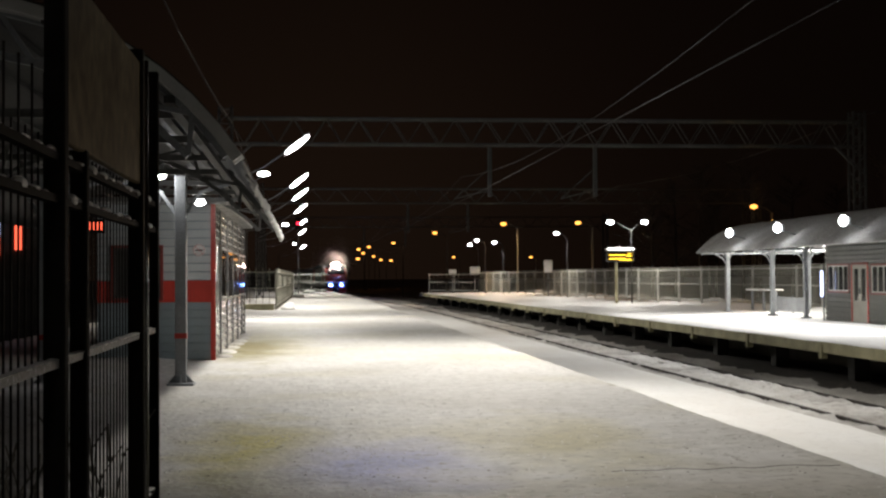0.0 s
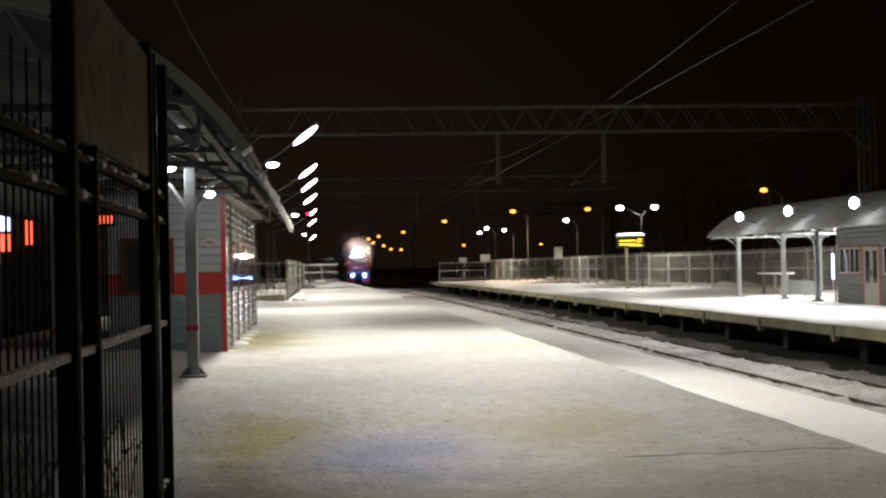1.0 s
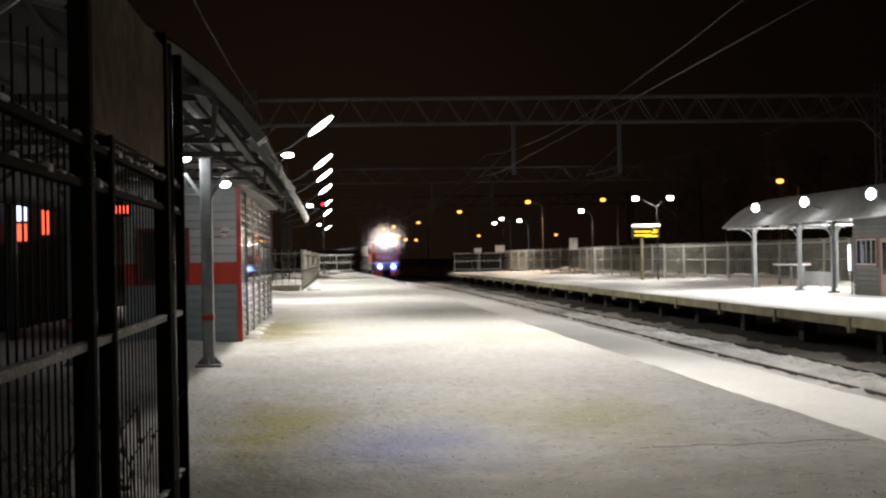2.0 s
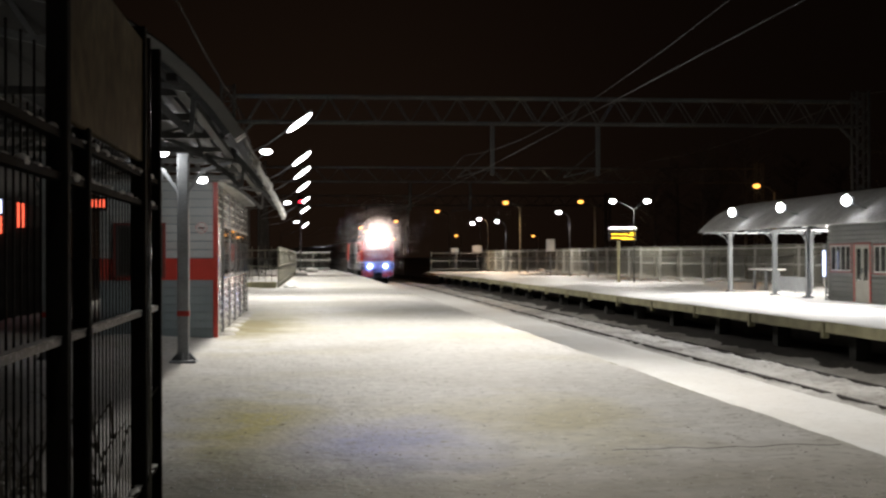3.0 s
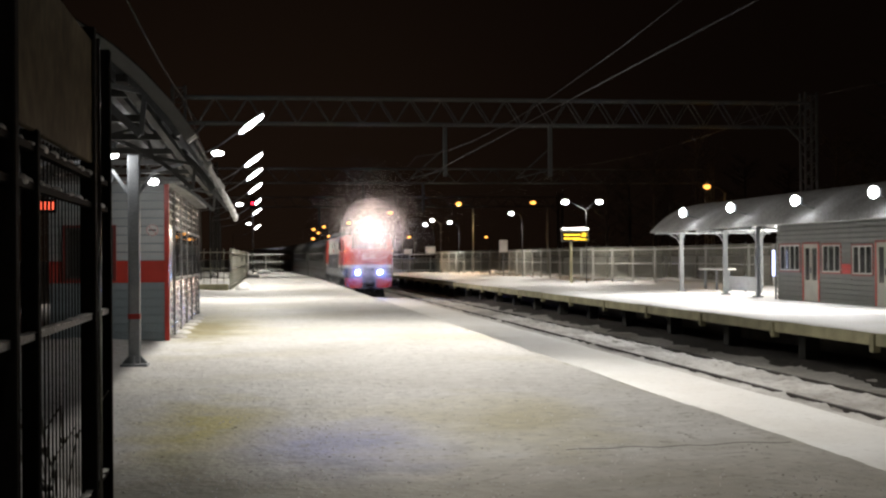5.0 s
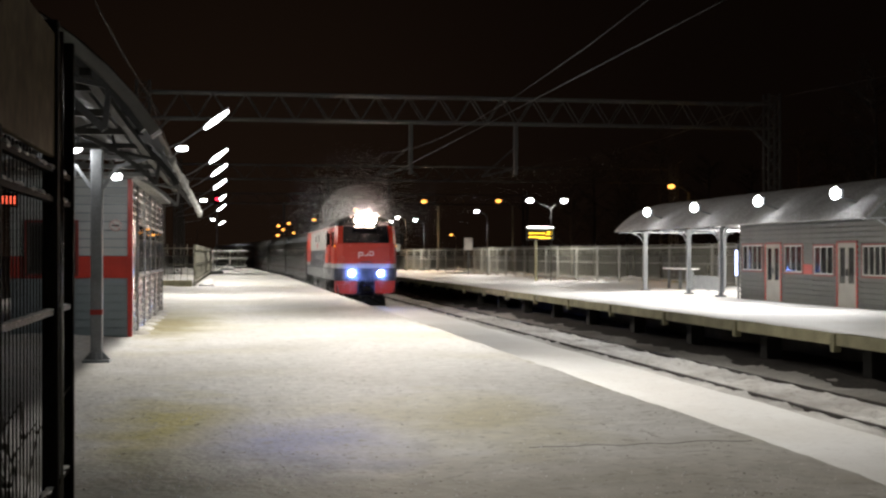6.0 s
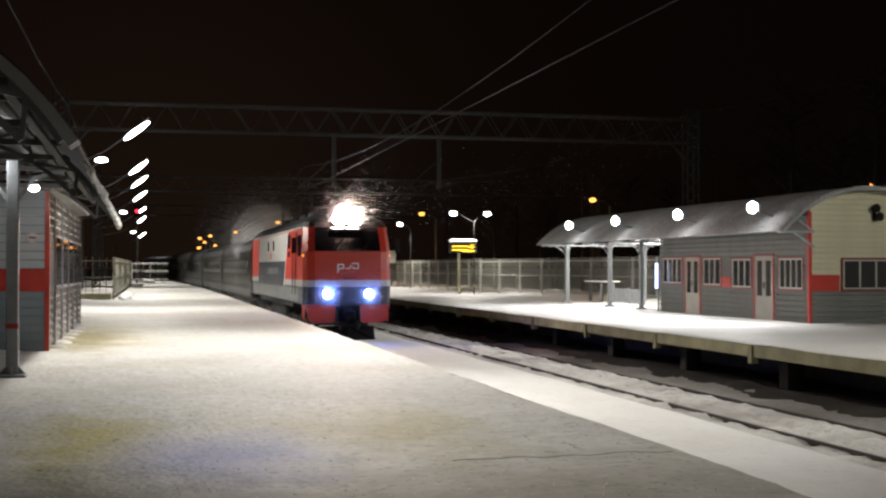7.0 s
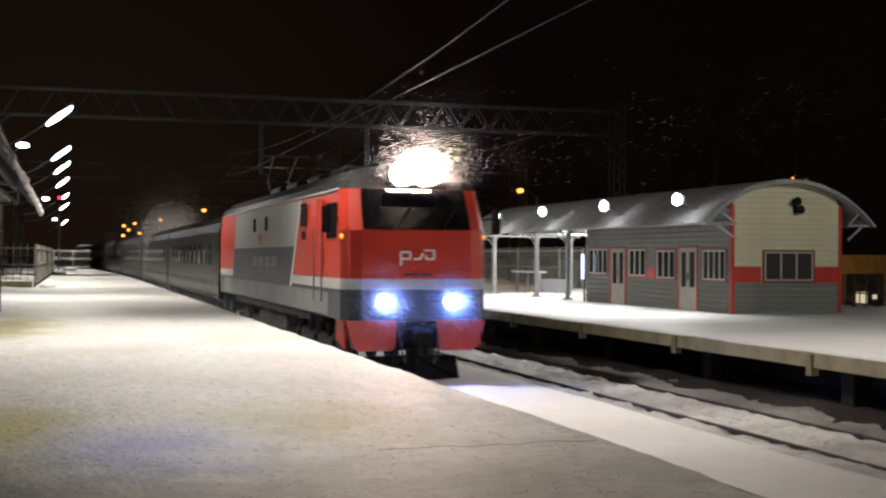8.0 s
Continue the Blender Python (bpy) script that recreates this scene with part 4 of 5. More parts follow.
def wires():
    ends = [(6.7, -20, 0), (6.7, 12, 0), (7.1, 57, 0), (6.7, 102, 0), (7.1, 150, 0), (6.9, 200, 0), (6.9, 260, 0), (6.9, 340, 0)]
    for name, off, z, sag, w, lab in (("contact_wire", 0, 5.1, 0.02, 0.011, "thin contact wire over the nearer track"), ("messenger_wire", 0, 6.2, 0.85, 0.009, "sagging messenger wire over the nearer track")):
        bm = B()
        pts = []
        for (xa, ya, _), (xb, yb, _) in zip(ends, ends[1:]):
            for i in range(8):
                t = i / 8
                y = ya + (yb - ya) * t
                pts.append((xa + (xb - xa) * t + off + bend(y), y, z - 4 * sag * t * (1 - t)))
        pipe(bm, pts, w, 4)
        solid(name, bm, CABLE, lab, "wire", "overhead wires")
    for x, z in ((-3.2, 8.6), (25.9, 9.1)):
        bm = B()
        for ya, yb in ((10, 57), (57, 102), (102, 150)):
            pipe(bm, [(x + bend(y), y, z - 2.4 * t * (1 - t)) for t in [i / 6 for i in range(7)] for y in [ya + (yb - ya) * t]], 0.02, 4)
        solid("feeder_cable", bm, CABLE, "dark feeder cable hung between the portal masts", "wire", "overhead wires")


wires()


# ---- near platform: foreground fence, canopy, kiosk ----
def front_fence():
    X = -1.0
    f = thing("platform_fence", "tall black steel fence with thin bars and snow on its rails", "fence", (X, 0, 0))
    for y, w in ((2.75, 0.085), (5.25, 0.085), (7.72, 0.085), (8.55, 0.07)):
        bm = B()
        box(bm, -w / 2, w / 2, y - w / 2, y + w / 2, 0, 3.0, 0.006)
        part("post", bm, BLACK_STEEL, f)
    bm = B()
    box(bm, -0.035, 0.035, 5.77, 5.84, 0, 2.2, 0.006)
    part("post", bm, BLACK_STEEL, f)
    for z in (0.25, 1.29, 1.95, 2.12):
        bm = B()
        box(bm, -0.02, 0.02, 1.0, 8.5, z - 0.022, z + 0.012)
        part("rail", bm, FROST_STEEL if z == 1.29 else BLACK_STEEL, f)
        bm = B()
        y = 1.0
        while y < 8.4:
            l = random.uniform(0.05, 0.16)
            h = random.uniform(0.008, 0.024) * (1.6 if z > 1.9 else 0.5)
            ball(bm, (0, y, z + 0.012), l * 0.6, 0.35, 1.0, h / l * 1.2, 6)
            y += l + (random.uniform(0, 0.22) if z > 1.9 else 0.0)
        tagged(part("snow", bm, SNOW_BED, f, "clumps of snow lying on a rail"), kind="stuff")
    bm = B()
    box(bm, -0.003, 0.003, -0.009, 0.009, 0.1, 2.2)
    me = mesh_of("picket", bm, BLACK_STEEL)
    bm = B()
    box(bm, -0.003, 0.003, -0.009, 0.009, 0.1, 2.45)
    long = mesh_of("picket", bm, BLACK_STEEL)
    y = 1.05
    i = 0
    while y < 8.5:
        piece("picket", me if (i % 2 or y > 5.2) else long, f, (-0.035, y, 0))
        y += 0.115
        i += 1
    s = thing("notice_board", "old weathered brown sign board mounted high on the fence", "sign", (X + 0.01, 0, 0))
    bm = B()
    box(bm, -0.02, 0.015, 5.32, 7.95, 2.19, 2.92, 0.006)
    part("board", bm, SIGN_BACK, s)
    bm = B()
    bar(bm, (0.03, 7.86, 0.05), (0.03, 7.86, 2.96), 0.026, None, 12)
    part("edge_post", bm, BRIGHT_PIPE, s, "thin bright metal pipe beside the board", True)


def canopy():
    c = thing("platform_canopy", "arched platform canopy on grey steel posts, snow along its eave", "canopy", (0, 0, 0))
    XE0, XE1, ZE, ZT, Y0, Y1 = -5.12, -0.52, 2.6, 3.85, 10.05, 28.4
    vault("roof_sheet", XE0, XE1, ZE, ZT, Y0, Y1, 0.04, ROOF_METAL, c, 0.008)
    # crust of snow that has slid to the eave: a ragged, twisted ribbon, heavier towards the far end
    for strand, (dx, dz, r) in enumerate(((0.02, -0.05, 0.030), (-0.05, 0.035, 0.020))):
        bm = B()
        rings = []
        n = int((Y1 - 12.6) / 0.06)
        for j in range(n + 1):
            y = 12.6 + j * 0.06
            k = j / n
            wob = [noise.noise(Vector((y * 1.3, q + strand * 9, 0))) for q in range(2)]
            fine = [noise.noise(Vector((y * 6.5, q + 4 + strand * 9, 0))) for q in range(3)]
            rr = r * (0.6 + 0.6 * k) * (1 + 0.9 * fine[0])
            cx = XE1 + dx + 0.05 * wob[0] + 0.02 * fine[1]
            cz = ZE + dz - 0.05 * k * k + 0.05 * wob[1] + 0.02 * fine[2]
            rings.append([bm.verts.new((cx + rr * math.cos(a), y, cz + rr * 1.5 * math.sin(a))) for a in [q * math.pi / 3 for q in range(6)]])
        for r0, r1 in zip(rings, rings[1:]):
            for i in range(6):
                bm.faces.new((r0[i], r0[(i + 1) % 6], r1[(i + 1) % 6], r1[i]))
        bm.faces.new(rings[0][::-1])
        bm.faces.new(rings[-1])
        part("snow_edge", bm, SNOW_BED, c, "twisted crust of snow hanging on the eave", False)
    # edge rib at the open end and trusses; light on the open end is put into paler colours
    for y in (10.0, 10.2):
        bm = B()
        pipe(bm, [(x, y, z - 0.04) for x, z in arch(XE0, XE1, ZE, ZT, 18)], 0.09, 4)
        part("edge_rib", bm, WHITE_PLASTIC, c)
    for y in (12.3, 14.5, 16.7, 18.9, 21.1, 23.3, 25.5):
        bm = B()
        bar(bm, (XE0 + 0.55, y, 3.2), (XE1 - 0.5, y, 3.2), 0.08)
        part("tie_bar", bm, CANOPY_STEEL, c)
    for y in (10.2, 18.0, 26.0):
        bm = B()
        top = arch(XE0 + 0.1, XE1 - 0.1, ZE, ZT - 0.07, 12)
        low = arch(XE0 + 0.4, XE1 - 0.4, ZE, ZT - 0.42, 12)
        pipe(bm, [(x, y, z) for x, z in top], 0.07, 4)
        # the open-end truss is a paler grey in place of lamplight
        part("top_chord", bm, GREY_PAINT if y < 11 else CANOPY_STEEL, c)
        bm = B()
        pipe(bm, [(x, y, z) for x, z in low], 0.06, 4)
        part("bottom_chord", bm, GREY_PAINT if y < 11 else CANOPY_STEEL, c)
        for i in range(12):
            a, b = (top[i], low[i + 1]) if i % 2 else (low[i], top[i + 1])
            bm = B()
            bar(bm, (a[0], y, a[1]), (b[0], y, b[1]), 0.04)
            part("web_bar", bm, GREY_PAINT if y < 11 else CANOPY_STEEL, c)
    for i, (x, z) in enumerate(arch(XE0 + 0.2, XE1 - 0.2, ZE, ZT - 0.04, 9)[1:-1]):
        bm = B()
        box(bm, x - 0.04, x + 0.04, Y0, Y1, z - 0.05, z + 0.01)
        part("purlin", bm, ROOF_METAL, c)
    for y in (10.4, 19.6):
        for x in (-1.88, -3.9):
            if y < 15 and x > -2:
                continue
            bm = B()
            box(bm, x - 0.085, x + 0.085, y - 0.085, y + 0.085, 0, 3.2, 0.012)
            box(bm, x - 0.2, x + 0.2, y - 0.2, y + 0.2, -0.02, 0.05, 0.01)
            for dx, dy in ((0.19, 0), (-0.19, 0), (0, -0.19)):
                plate(bm, [(x + dx * 0.45, y + dy * 0.45 - 0.012, 0.05), (x + dx, y + dy - 0.012, 0.05), (x + dx * 0.45, y + dy * 0.45 - 0.012, 0.17)] if dx else
                      [(x - 0.012, y - 0.085, 0.05), (x - 0.012, y - 0.19, 0.05), (x - 0.012, y - 0.085, 0.17)], (0, 1, 0) if dx else (1, 0, 0), 0.024)
            part("post", bm, GREY_PAINT, c)
            bm = B()
            box(bm, x - 0.09, x + 0.09, y - 0.09, y + 0.09, 0.72, 0.80)
            part("red_band", bm, RED_TRIM, c)
            for sx in (-1, 1):
                bm = B()
                pipe(bm, [(x, y, 2.5), (x + sx * 0.3, y, 2.95), (x + sx * 0.85, y, 3.1)], 0.05, 4)
                part("bracket", bm, GREY_PAINT, c)
    for x, y, z in CANOPY_LAMPS:
        k = thing("canopy_lamp", "small bright lamp under the platform canopy", "lamp", (x, y, z), "lamps under the canopy")
        bm = B()
        ball(bm, (0, 0, 0), 0.085, 1.2, 1, 0.75)
        part("bulb", bm, LAMP_WHITE, k, smooth=True)
        bm = B()
        bar(bm, (0, 0, 0.05), (0, 0, 0.14), 0.2, None, 10, 0.1)
        bar(bm, (0, 0, 0.12), (0.2, 0.15, 0.3), 0.03)
        part("shade", bm, GREY_PAINT, k)
    sp = thing("round_loudspeaker", "round grey loudspeaker hung beside the canopy post", "loudspeaker", (-2.38, 20.4, 2.9))
    bm = B()
    bar(bm, (0, -0.1, 0), (0.05, 0.12, 0), 0.27, None, 16, 0.1)
    part("horn", bm, GREY_PAINT, sp)


def kiosk():
    X, Y0, Y1, H = -1.8, 25.74, 38.0, 3.12
    k = thing("waiting_pavilion", "pavilion with white and grey-blue siding and a red band", "building", (0, 0, 0))
    bm = B()
    box(bm, -4.1, X - 0.03, Y0 + 0.03, Y1, -0.1, H)
    part("core", bm, SIDING_BLUE, k)
    for z0, z1, m in ((0.0, 1.16, SIDING_BLUE), (1.59, H, SIDING_WHITE)):
        siding(k, "board", "x", (-4.1, Y0 + 0.03), 2.27, z0, z1, m, -1, 0.175)
        siding(k, "board", "y", (X - 0.03, Y0 + 0.05), Y1 - Y0 - 0.05, z0 if z0 < 1 else 2.3, z1, SHUTTER, 1, 0.175, 0.035)
    bm = B()
    box(bm, -4.1, X - 0.03, Y0, Y0 + 0.03, 1.16, 1.59)
    part("red_band", bm, RED_TRIM, k)
    bm = B()
    box(bm, X - 0.03, X - 0.004, Y0 + 0.06, Y1, 1.16, 2.3)
    part("side_band", bm, SHUTTER, k)
    bm = B()
    box(bm, X - 0.08, X + 0.012, Y0 - 0.012, Y0 + 0.06, -0.05, H)
    part("corner_trim", bm, RED_TRIM, k)
    window(k, "x", (-3.79, Y0, 1.25), 0.92, 1.0, 2, -1, POLE_DARK)
    for y in (27.6, 29.9, 32.2, 34.5, 36.6):
        window(k, "y", (X + 0.006, y, 1.15), 1.9, 1.15, 2, 1, GALV, False, 0.018)
    for y in (27.2, 29.5, 31.8, 34.1, 36.3, 37.95):
        bm = B()
        box(bm, X, X + 0.034, y - 0.03, y + 0.03, 0, H - 0.05)
        part("pilaster", bm, GALV, k)
    bm = B()
    box(bm, -4.4, X + 0.25, Y0 + 0.02, Y1 + 0.3, H + 0.004, H + 0.1, 0.02)
    part("roof", bm, ROOF_SNOW, k)
    for i in range(7):
        y = 26.6 + i * 1.6
        bm = B()
        ball(bm, (X + 0.12, y, -0.01), 0.3, 0.7, 1.3, 0.25, 8)
        part("snow_pile", bm, SNOW_LUMPS, k, "dirty snow heaped along the foot of the wall", True)
    s = thing("no_smoking_sign", "small round no-smoking sign with a red ring", "sign", (-2.11, Y0 - 0.012, 2.2))
    bm = B()
    bar(bm, (0, 0, 0), (0, -0.012, 0), 0.24, None, 24)
    part("disc", bm, WHITE_PLASTIC, s)
    for k2 in range(24):
        bm = B()
        a, b = 2 * math.pi * k2 / 24, 2 * math.pi * (k2 + 1) / 24
        bar(bm, (0.108 * math.cos(a), -0.015, 0.108 * math.sin(a)), (0.108 * math.cos(b), -0.015, 0.108 * math.sin(b)), 0.022, 0.008)
        if k2 == 0:
            ring = bm
        else:
            me = bpy.data.meshes.new("tmp")
            bm.to_mesh(me)
            ring.from_mesh(me)
            bm.free()
            bpy.data.meshes.remove(me)
    bar(ring, (-0.076, -0.015, 0.076), (0.076, -0.015, -0.076), 0.02, 0.008)
    part("ring", ring, RED_TRIM, s)
    bm = B()
    box(bm, -0.075, 0.075, -0.0145, -0.0125, -0.012, 0.012)
    part("cigarette", bm, BLACK_STEEL, s)


def fence_drift():
    """Snow banked up behind the foreground fence, frozen weed stalks standing in it."""
    xs, ys = span(-3.2, -1.12, 14), span(3.2, 8.9, 48)

    def h(x, y):
        rise = 0.26 * max(0.0, math.sin(math.pi * (x + 3.2) / 2.08)) ** 0.6
        return rise * (0.7 + 0.9 * noise.noise(Vector((x * 1.4, y * 1.1, 2)))) + rough_at(x, y, 4, 0.05)
    sheet("snow_bank", xs, ys, h, SNOW_LUMPS, "lumpy bank of snow behind the platform fence", "snow", False, "stuff")
    rnd = random.Random(21)
    bm = B()
    for i in range(60):
        y, x = rnd.uniform(6.2, 8.6), rnd.uniform(-1.9, -1.2)
        l, a = rnd.uniform(0.25, 0.7), rnd.uniform(0, 6.28)
        mid = (x + 0.12 * l * math.cos(a), y + 0.12 * l * math.sin(a), 0.1 + l * 0.6)
        pipe(bm, [(x, y, 0.05), mid, (x + 0.4 * l * math.cos(a), y + 0.4 * l * math.sin(a), 0.1 + l)], rnd.uniform(0.006, 0.014), 4)
        ball(bm, mid, rnd.uniform(0.012, 0.03), 1.0, 1.3, 0.8, 6)
    solid("frozen_weeds", bm, DULL_ICE, "snow-crusted dead weeds behind the platform fence", "weeds", kind="stuff")


front_fence()
fence_drift()
canopy()
kiosk()


def left_far():
    picket_fence("dark_fence", "dark steel fence across the back of the near platform", [(-6.2, 66), (-1.5, 66), (-1.1, 110), (-1.3, 140)], 2.05, 0.3, PICKET_DIM, "fence of the near platform")
    picket_fence("picket_fence", "pale steel fence closing the far end of the near platform", [(-1.3, 147), (2.7, 147)], 2.15, 0.4, FENCE_LIGHT, "end fence of the near platform", 1.9)
    low = B()
    box(low, -6.0, -1.6, 65.6, 65.9, -0.05, 0.32, 0.03)
    solid("low_wall", low, CONCRETE, "low yellowish concrete kerb below the dark fence", "wall")
    for x, y, r in ((-0.9, 68, 0.45), (-0.9, 74, 0.4), (-0.6, 112, 0.6), (0.4, 138, 0.8), (-0.9, 66.5, 0.4)):
        bm = B()
        ball(bm, (x, y, 0), r, 1, 1.5, 0.45, 14)
        for v in bm.verts:
            v.co += Vector((0, 0, 0.15)) * noise.noise(v.co * 3)
        solid("snow_heap", bm, SNOW_BED, "heap of cleared snow on the platform", "snow", "snow heaps", smooth=True)
    sig = thing("track_signal", "railway signal showing red on a thin mast", "signal", (-0.62, 118, 0))
    bm = B()
    bar(bm, (0, 0, 0), (0, 0, 6.6), 0.12, None, 8)
    part("mast", bm, GALV, sig)
    bm = B()
    box(bm, -0.25, 0.25, -0.15, 0.1, 6.2, 7.3, 0.03)
    part("head", bm, BLACK_STEEL, sig)
    bm = B()
    ball(bm, (0, -0.16, 6.72), 0.14)
    part("lamp", bm, LAMP_RED, sig, smooth=True)
    # lit shop front and clock far behind the fence
    shop = thing("shop_front", "distant red-lit shop front behind the station fence", "building", (-9.6, 42, 0))
    bm = B()
    box(bm, -3.0, 1.0, 0.05, 2.5, -1.45, 4.0)
    part("wall", bm, DARK_CONCRETE, shop)
    for x0, x1, z0, z1, m in ((-0.9, -0.62, 3.05, 3.65, LED_WHITE), (-0.55, -0.2, 3.05, 3.65, LED_WHITE), (-0.9, -0.6, 2.4, 2.95, LED_RED), (-0.5, -0.2, 2.4, 2.95, LED_RED), (0.3, 0.5, 2.6, 3.4, LED_RED)):
        bm = B()
        box(bm, x0, x1, 0, 0.045, z0, z1)
        part("lit_pane", bm, m, shop)
    clock = thing("led_clock", "small red electronic clock display", "display", (-3.93, 24.4, 0))
    bm = B()
    box(bm, -0.17, 0.17, 0.0, 0.08, 2.5, 2.76)
    part("case", bm, BLACK_STEEL, clock)
    for i in range(4):
        bm = B()
        box(bm, -0.14 + i * 0.072, -0.09 + i * 0.072, -0.01, -0.004, 2.56, 2.71)
        part("digit", bm, LED_RED, clock)
    bm = B()
    bar(bm, (0, 0.04, 2.76), (0, 0.04, 3.75), 0.03)
    part("hanger", bm, GALV, clock)


left_far()


def small_signs():
    for x, y, w, z0, z1 in ((17.4, 129, 1.0, 2.0, 2.7), (15.2, 130, 0.8, 2.0, 2.45), (20.2, 104, 0.7, 2.0, 3.0)):
        s = thing("platform_sign", "small pale sign plate on a post by the fence", "sign", (x, y, 0), "signs on the far platform")
        bm = B()
        box(bm, -w / 2, w / 2, -0.03, 0.03, z0, z1, 0.01)
        part("plate", bm, WHITE_PLASTIC, s)
        bm = B()
        bar(bm, (0, 0.06, 0), (0, 0.06, z1), 0.07)
        part("post", bm, GALV, s)


small_signs()


def perimeter():
    bm = B()
    for i in range(16):
        box(bm, 44.0 + i * 2.0, 45.97 + i * 2.0, 78.0, 78.2, -1.5, 1.95, 0.03)
    tagged(part("panel", bm, CONCRETE, thing("perimeter_wall", "concrete panel wall lit orange by a street lamp", "wall", (0, 0, 0))), kind="stuff")
    k = thing("lit_cabin", "small dark cabin with lit windows behind the platform", "building", (49.2, 70.0, -1.45))
    bm = B()
    box(bm, -1.4, 1.4, 0.05, 2.4, 0, 2.2, 0.04)
    part("body", bm, DARK_CONCRETE, k)
    for x0, x1, z0, z1 in ((-0.95, -0.5, 0.15, 1.0), (-0.35, 0.1, 0.15, 1.0), (0.55, 0.85, 0.55, 0.85)):
        bm = B()
        box(bm, x0, x1, 0.0, 0.045, z0, z1)
        part("lit_pane", bm, LED_WARM, k)


perimeter()


# ---- trees in the dark beyond ----
def bare_tree(h, seed):
    rnd = random.Random(seed)
    t = thing("bare_tree", "bare dark winter tree beyond the station", "tree", (0, 0, -1.45), "trees beyond the station")
    bm = B()
    bar(bm, (0, 0, 0), (0.1, 0, h * 0.5), 0.34, None, 7, 0.22)
    bar(bm, (0.1, 0, h * 0.5), (0, 0.1, h), 0.22, None, 6, 0.05)
    part("trunk", bm, BARK, t)
    tw = B()
    for i in range(46):
        z = h * rnd.uniform(0.25, 0.97)
        a = rnd.uniform(0, 6.283)
        l = (h - z) * 0.35 + rnd.uniform(0.6, 1.6)
        tip = Vector((l * math.cos(a), l * math.sin(a), z + l * rnd.uniform(0.3, 0.8)))
        bar(tw, (0, 0, z), tip, 0.07, None, 3, 0.02)
        for j in range(7):
            s = Vector((0, 0, z)).lerp(tip, rnd.uniform(0.3, 1))
            e = s + Vector((rnd.uniform(-1, 1), rnd.uniform(-1, 1), rnd.uniform(-0.2, 0.9))) * 0.9
            bar(tw, s, e, 0.03, None, 3, 0.01)
    part("crown", tw, NEEDLES, t)
    return t


first = bare_tree(13, 1)
first.location = (34, 62, -1.45)
second = bare_tree(10, 2)
second.location = (40, 75, -1.45)
rnd = random.Random(4)
for i in range(34):
    if i < 22:
        x, y = rnd.uniform(30, 60), rnd.uniform(48, 150)
    else:
        x, y = rnd.uniform(-26, -12), rnd.uniform(50, 170)
    copy_thing(first if i % 2 else second, pose(x, y, -1.45, 0, 0, rnd.uniform(0, 360)))


# ---- the train ----
def shell(bm, L, levels, cap_top=False, chamfer=0.34, flat=1.18, tail=True):
    """A car body as a stack of rings. levels: (z, inset, nose setback)."""
    rings = []
    for z, inset, nose in levels:
        w = 1.57 - inset
        k = flat * w / 1.57
        ring = [(-k, nose), (k, nose), (k + (w - k) * 0.6, nose + chamfer * 0.28), (w, nose + chamfer), (w, L - chamfer * 0.6), (w - 0.25, L), (-w + 0.25, L), (-w, L - chamfer * 0.6), (-w, nose + chamfer), (-k - (w - k) * 0.6, nose + chamfer * 0.28)]
        rings.append([bm.verts.new((x, y, z)) for x, y in ring])
    n = len(rings[0])
    for a, b in zip(rings, rings[1:]):
        for i in range(n):
            bm.faces.new((a[i], a[(i + 1) % n], b[(i + 1) % n], b[i]))
    bm.faces.new(rings[0])
    bm.faces.new(rings[-1])


def wheelset(parent, y, name="wheelset"):
    w = new(name)
    w.parent = parent
    w.location = (0, y, 0.62)
    for sx in (-1, 1):
        bm = B()
        bar(bm, (sx * 0.70, 0, 0), (sx * 0.83, 0, 0), 1.24, None, 22)
        part("wheel", bm, RUBBER, w)
        bm = B()
        bar(bm, (sx * 0.831, 0, 0), (sx * 0.86, 0, 0), 0.5, None, 10)
        for q in range(3):
            a = q * math.pi / 3
            bar(bm, (sx * 0.845, -0.5 * math.cos(a), -0.5 * math.sin(a)), (sx * 0.845, 0.5 * math.cos(a), 0.5 * math.sin(a)), 0.06)
        part("hub", bm, GALV, w)
    bm = B()
    bar(bm, (-0.7, 0, 0), (0.7, 0, 0), 0.18, None, 8)
    part("axle", bm, RUBBER, w)
    return w


def bogie(parent, y, axles):
    bm = B()
    l = 1.1 * (len(axles) - 1) + 0.8
    for sx in (-1, 1):
        box(bm, sx * 1.05 - 0.09, sx * 1.05 + 0.09, y - l, y + l, 0.62, 0.92, 0.02)
        for a in axles:
            box(bm, sx * 1.1 - 0.12, sx * 1.1 + 0.12, a - 0.18, a + 0.18, 0.42, 0.8, 0.03)
            bar(bm, (sx * 1.12, a - 0.4, 0.85), (sx * 1.12, a - 0.4, 1.15), 0.2, None, 8)
            bar(bm, (sx * 1.12, a + 0.4, 0.85), (sx * 1.12, a + 0.4, 1.15), 0.2, None, 8)
    box(bm, -1.0, 1.0, y - 0.35, y + 0.35, 0.5, 1.1)
    part("bogie", bm, RUBBER, parent)


LOCO_L = 21.7


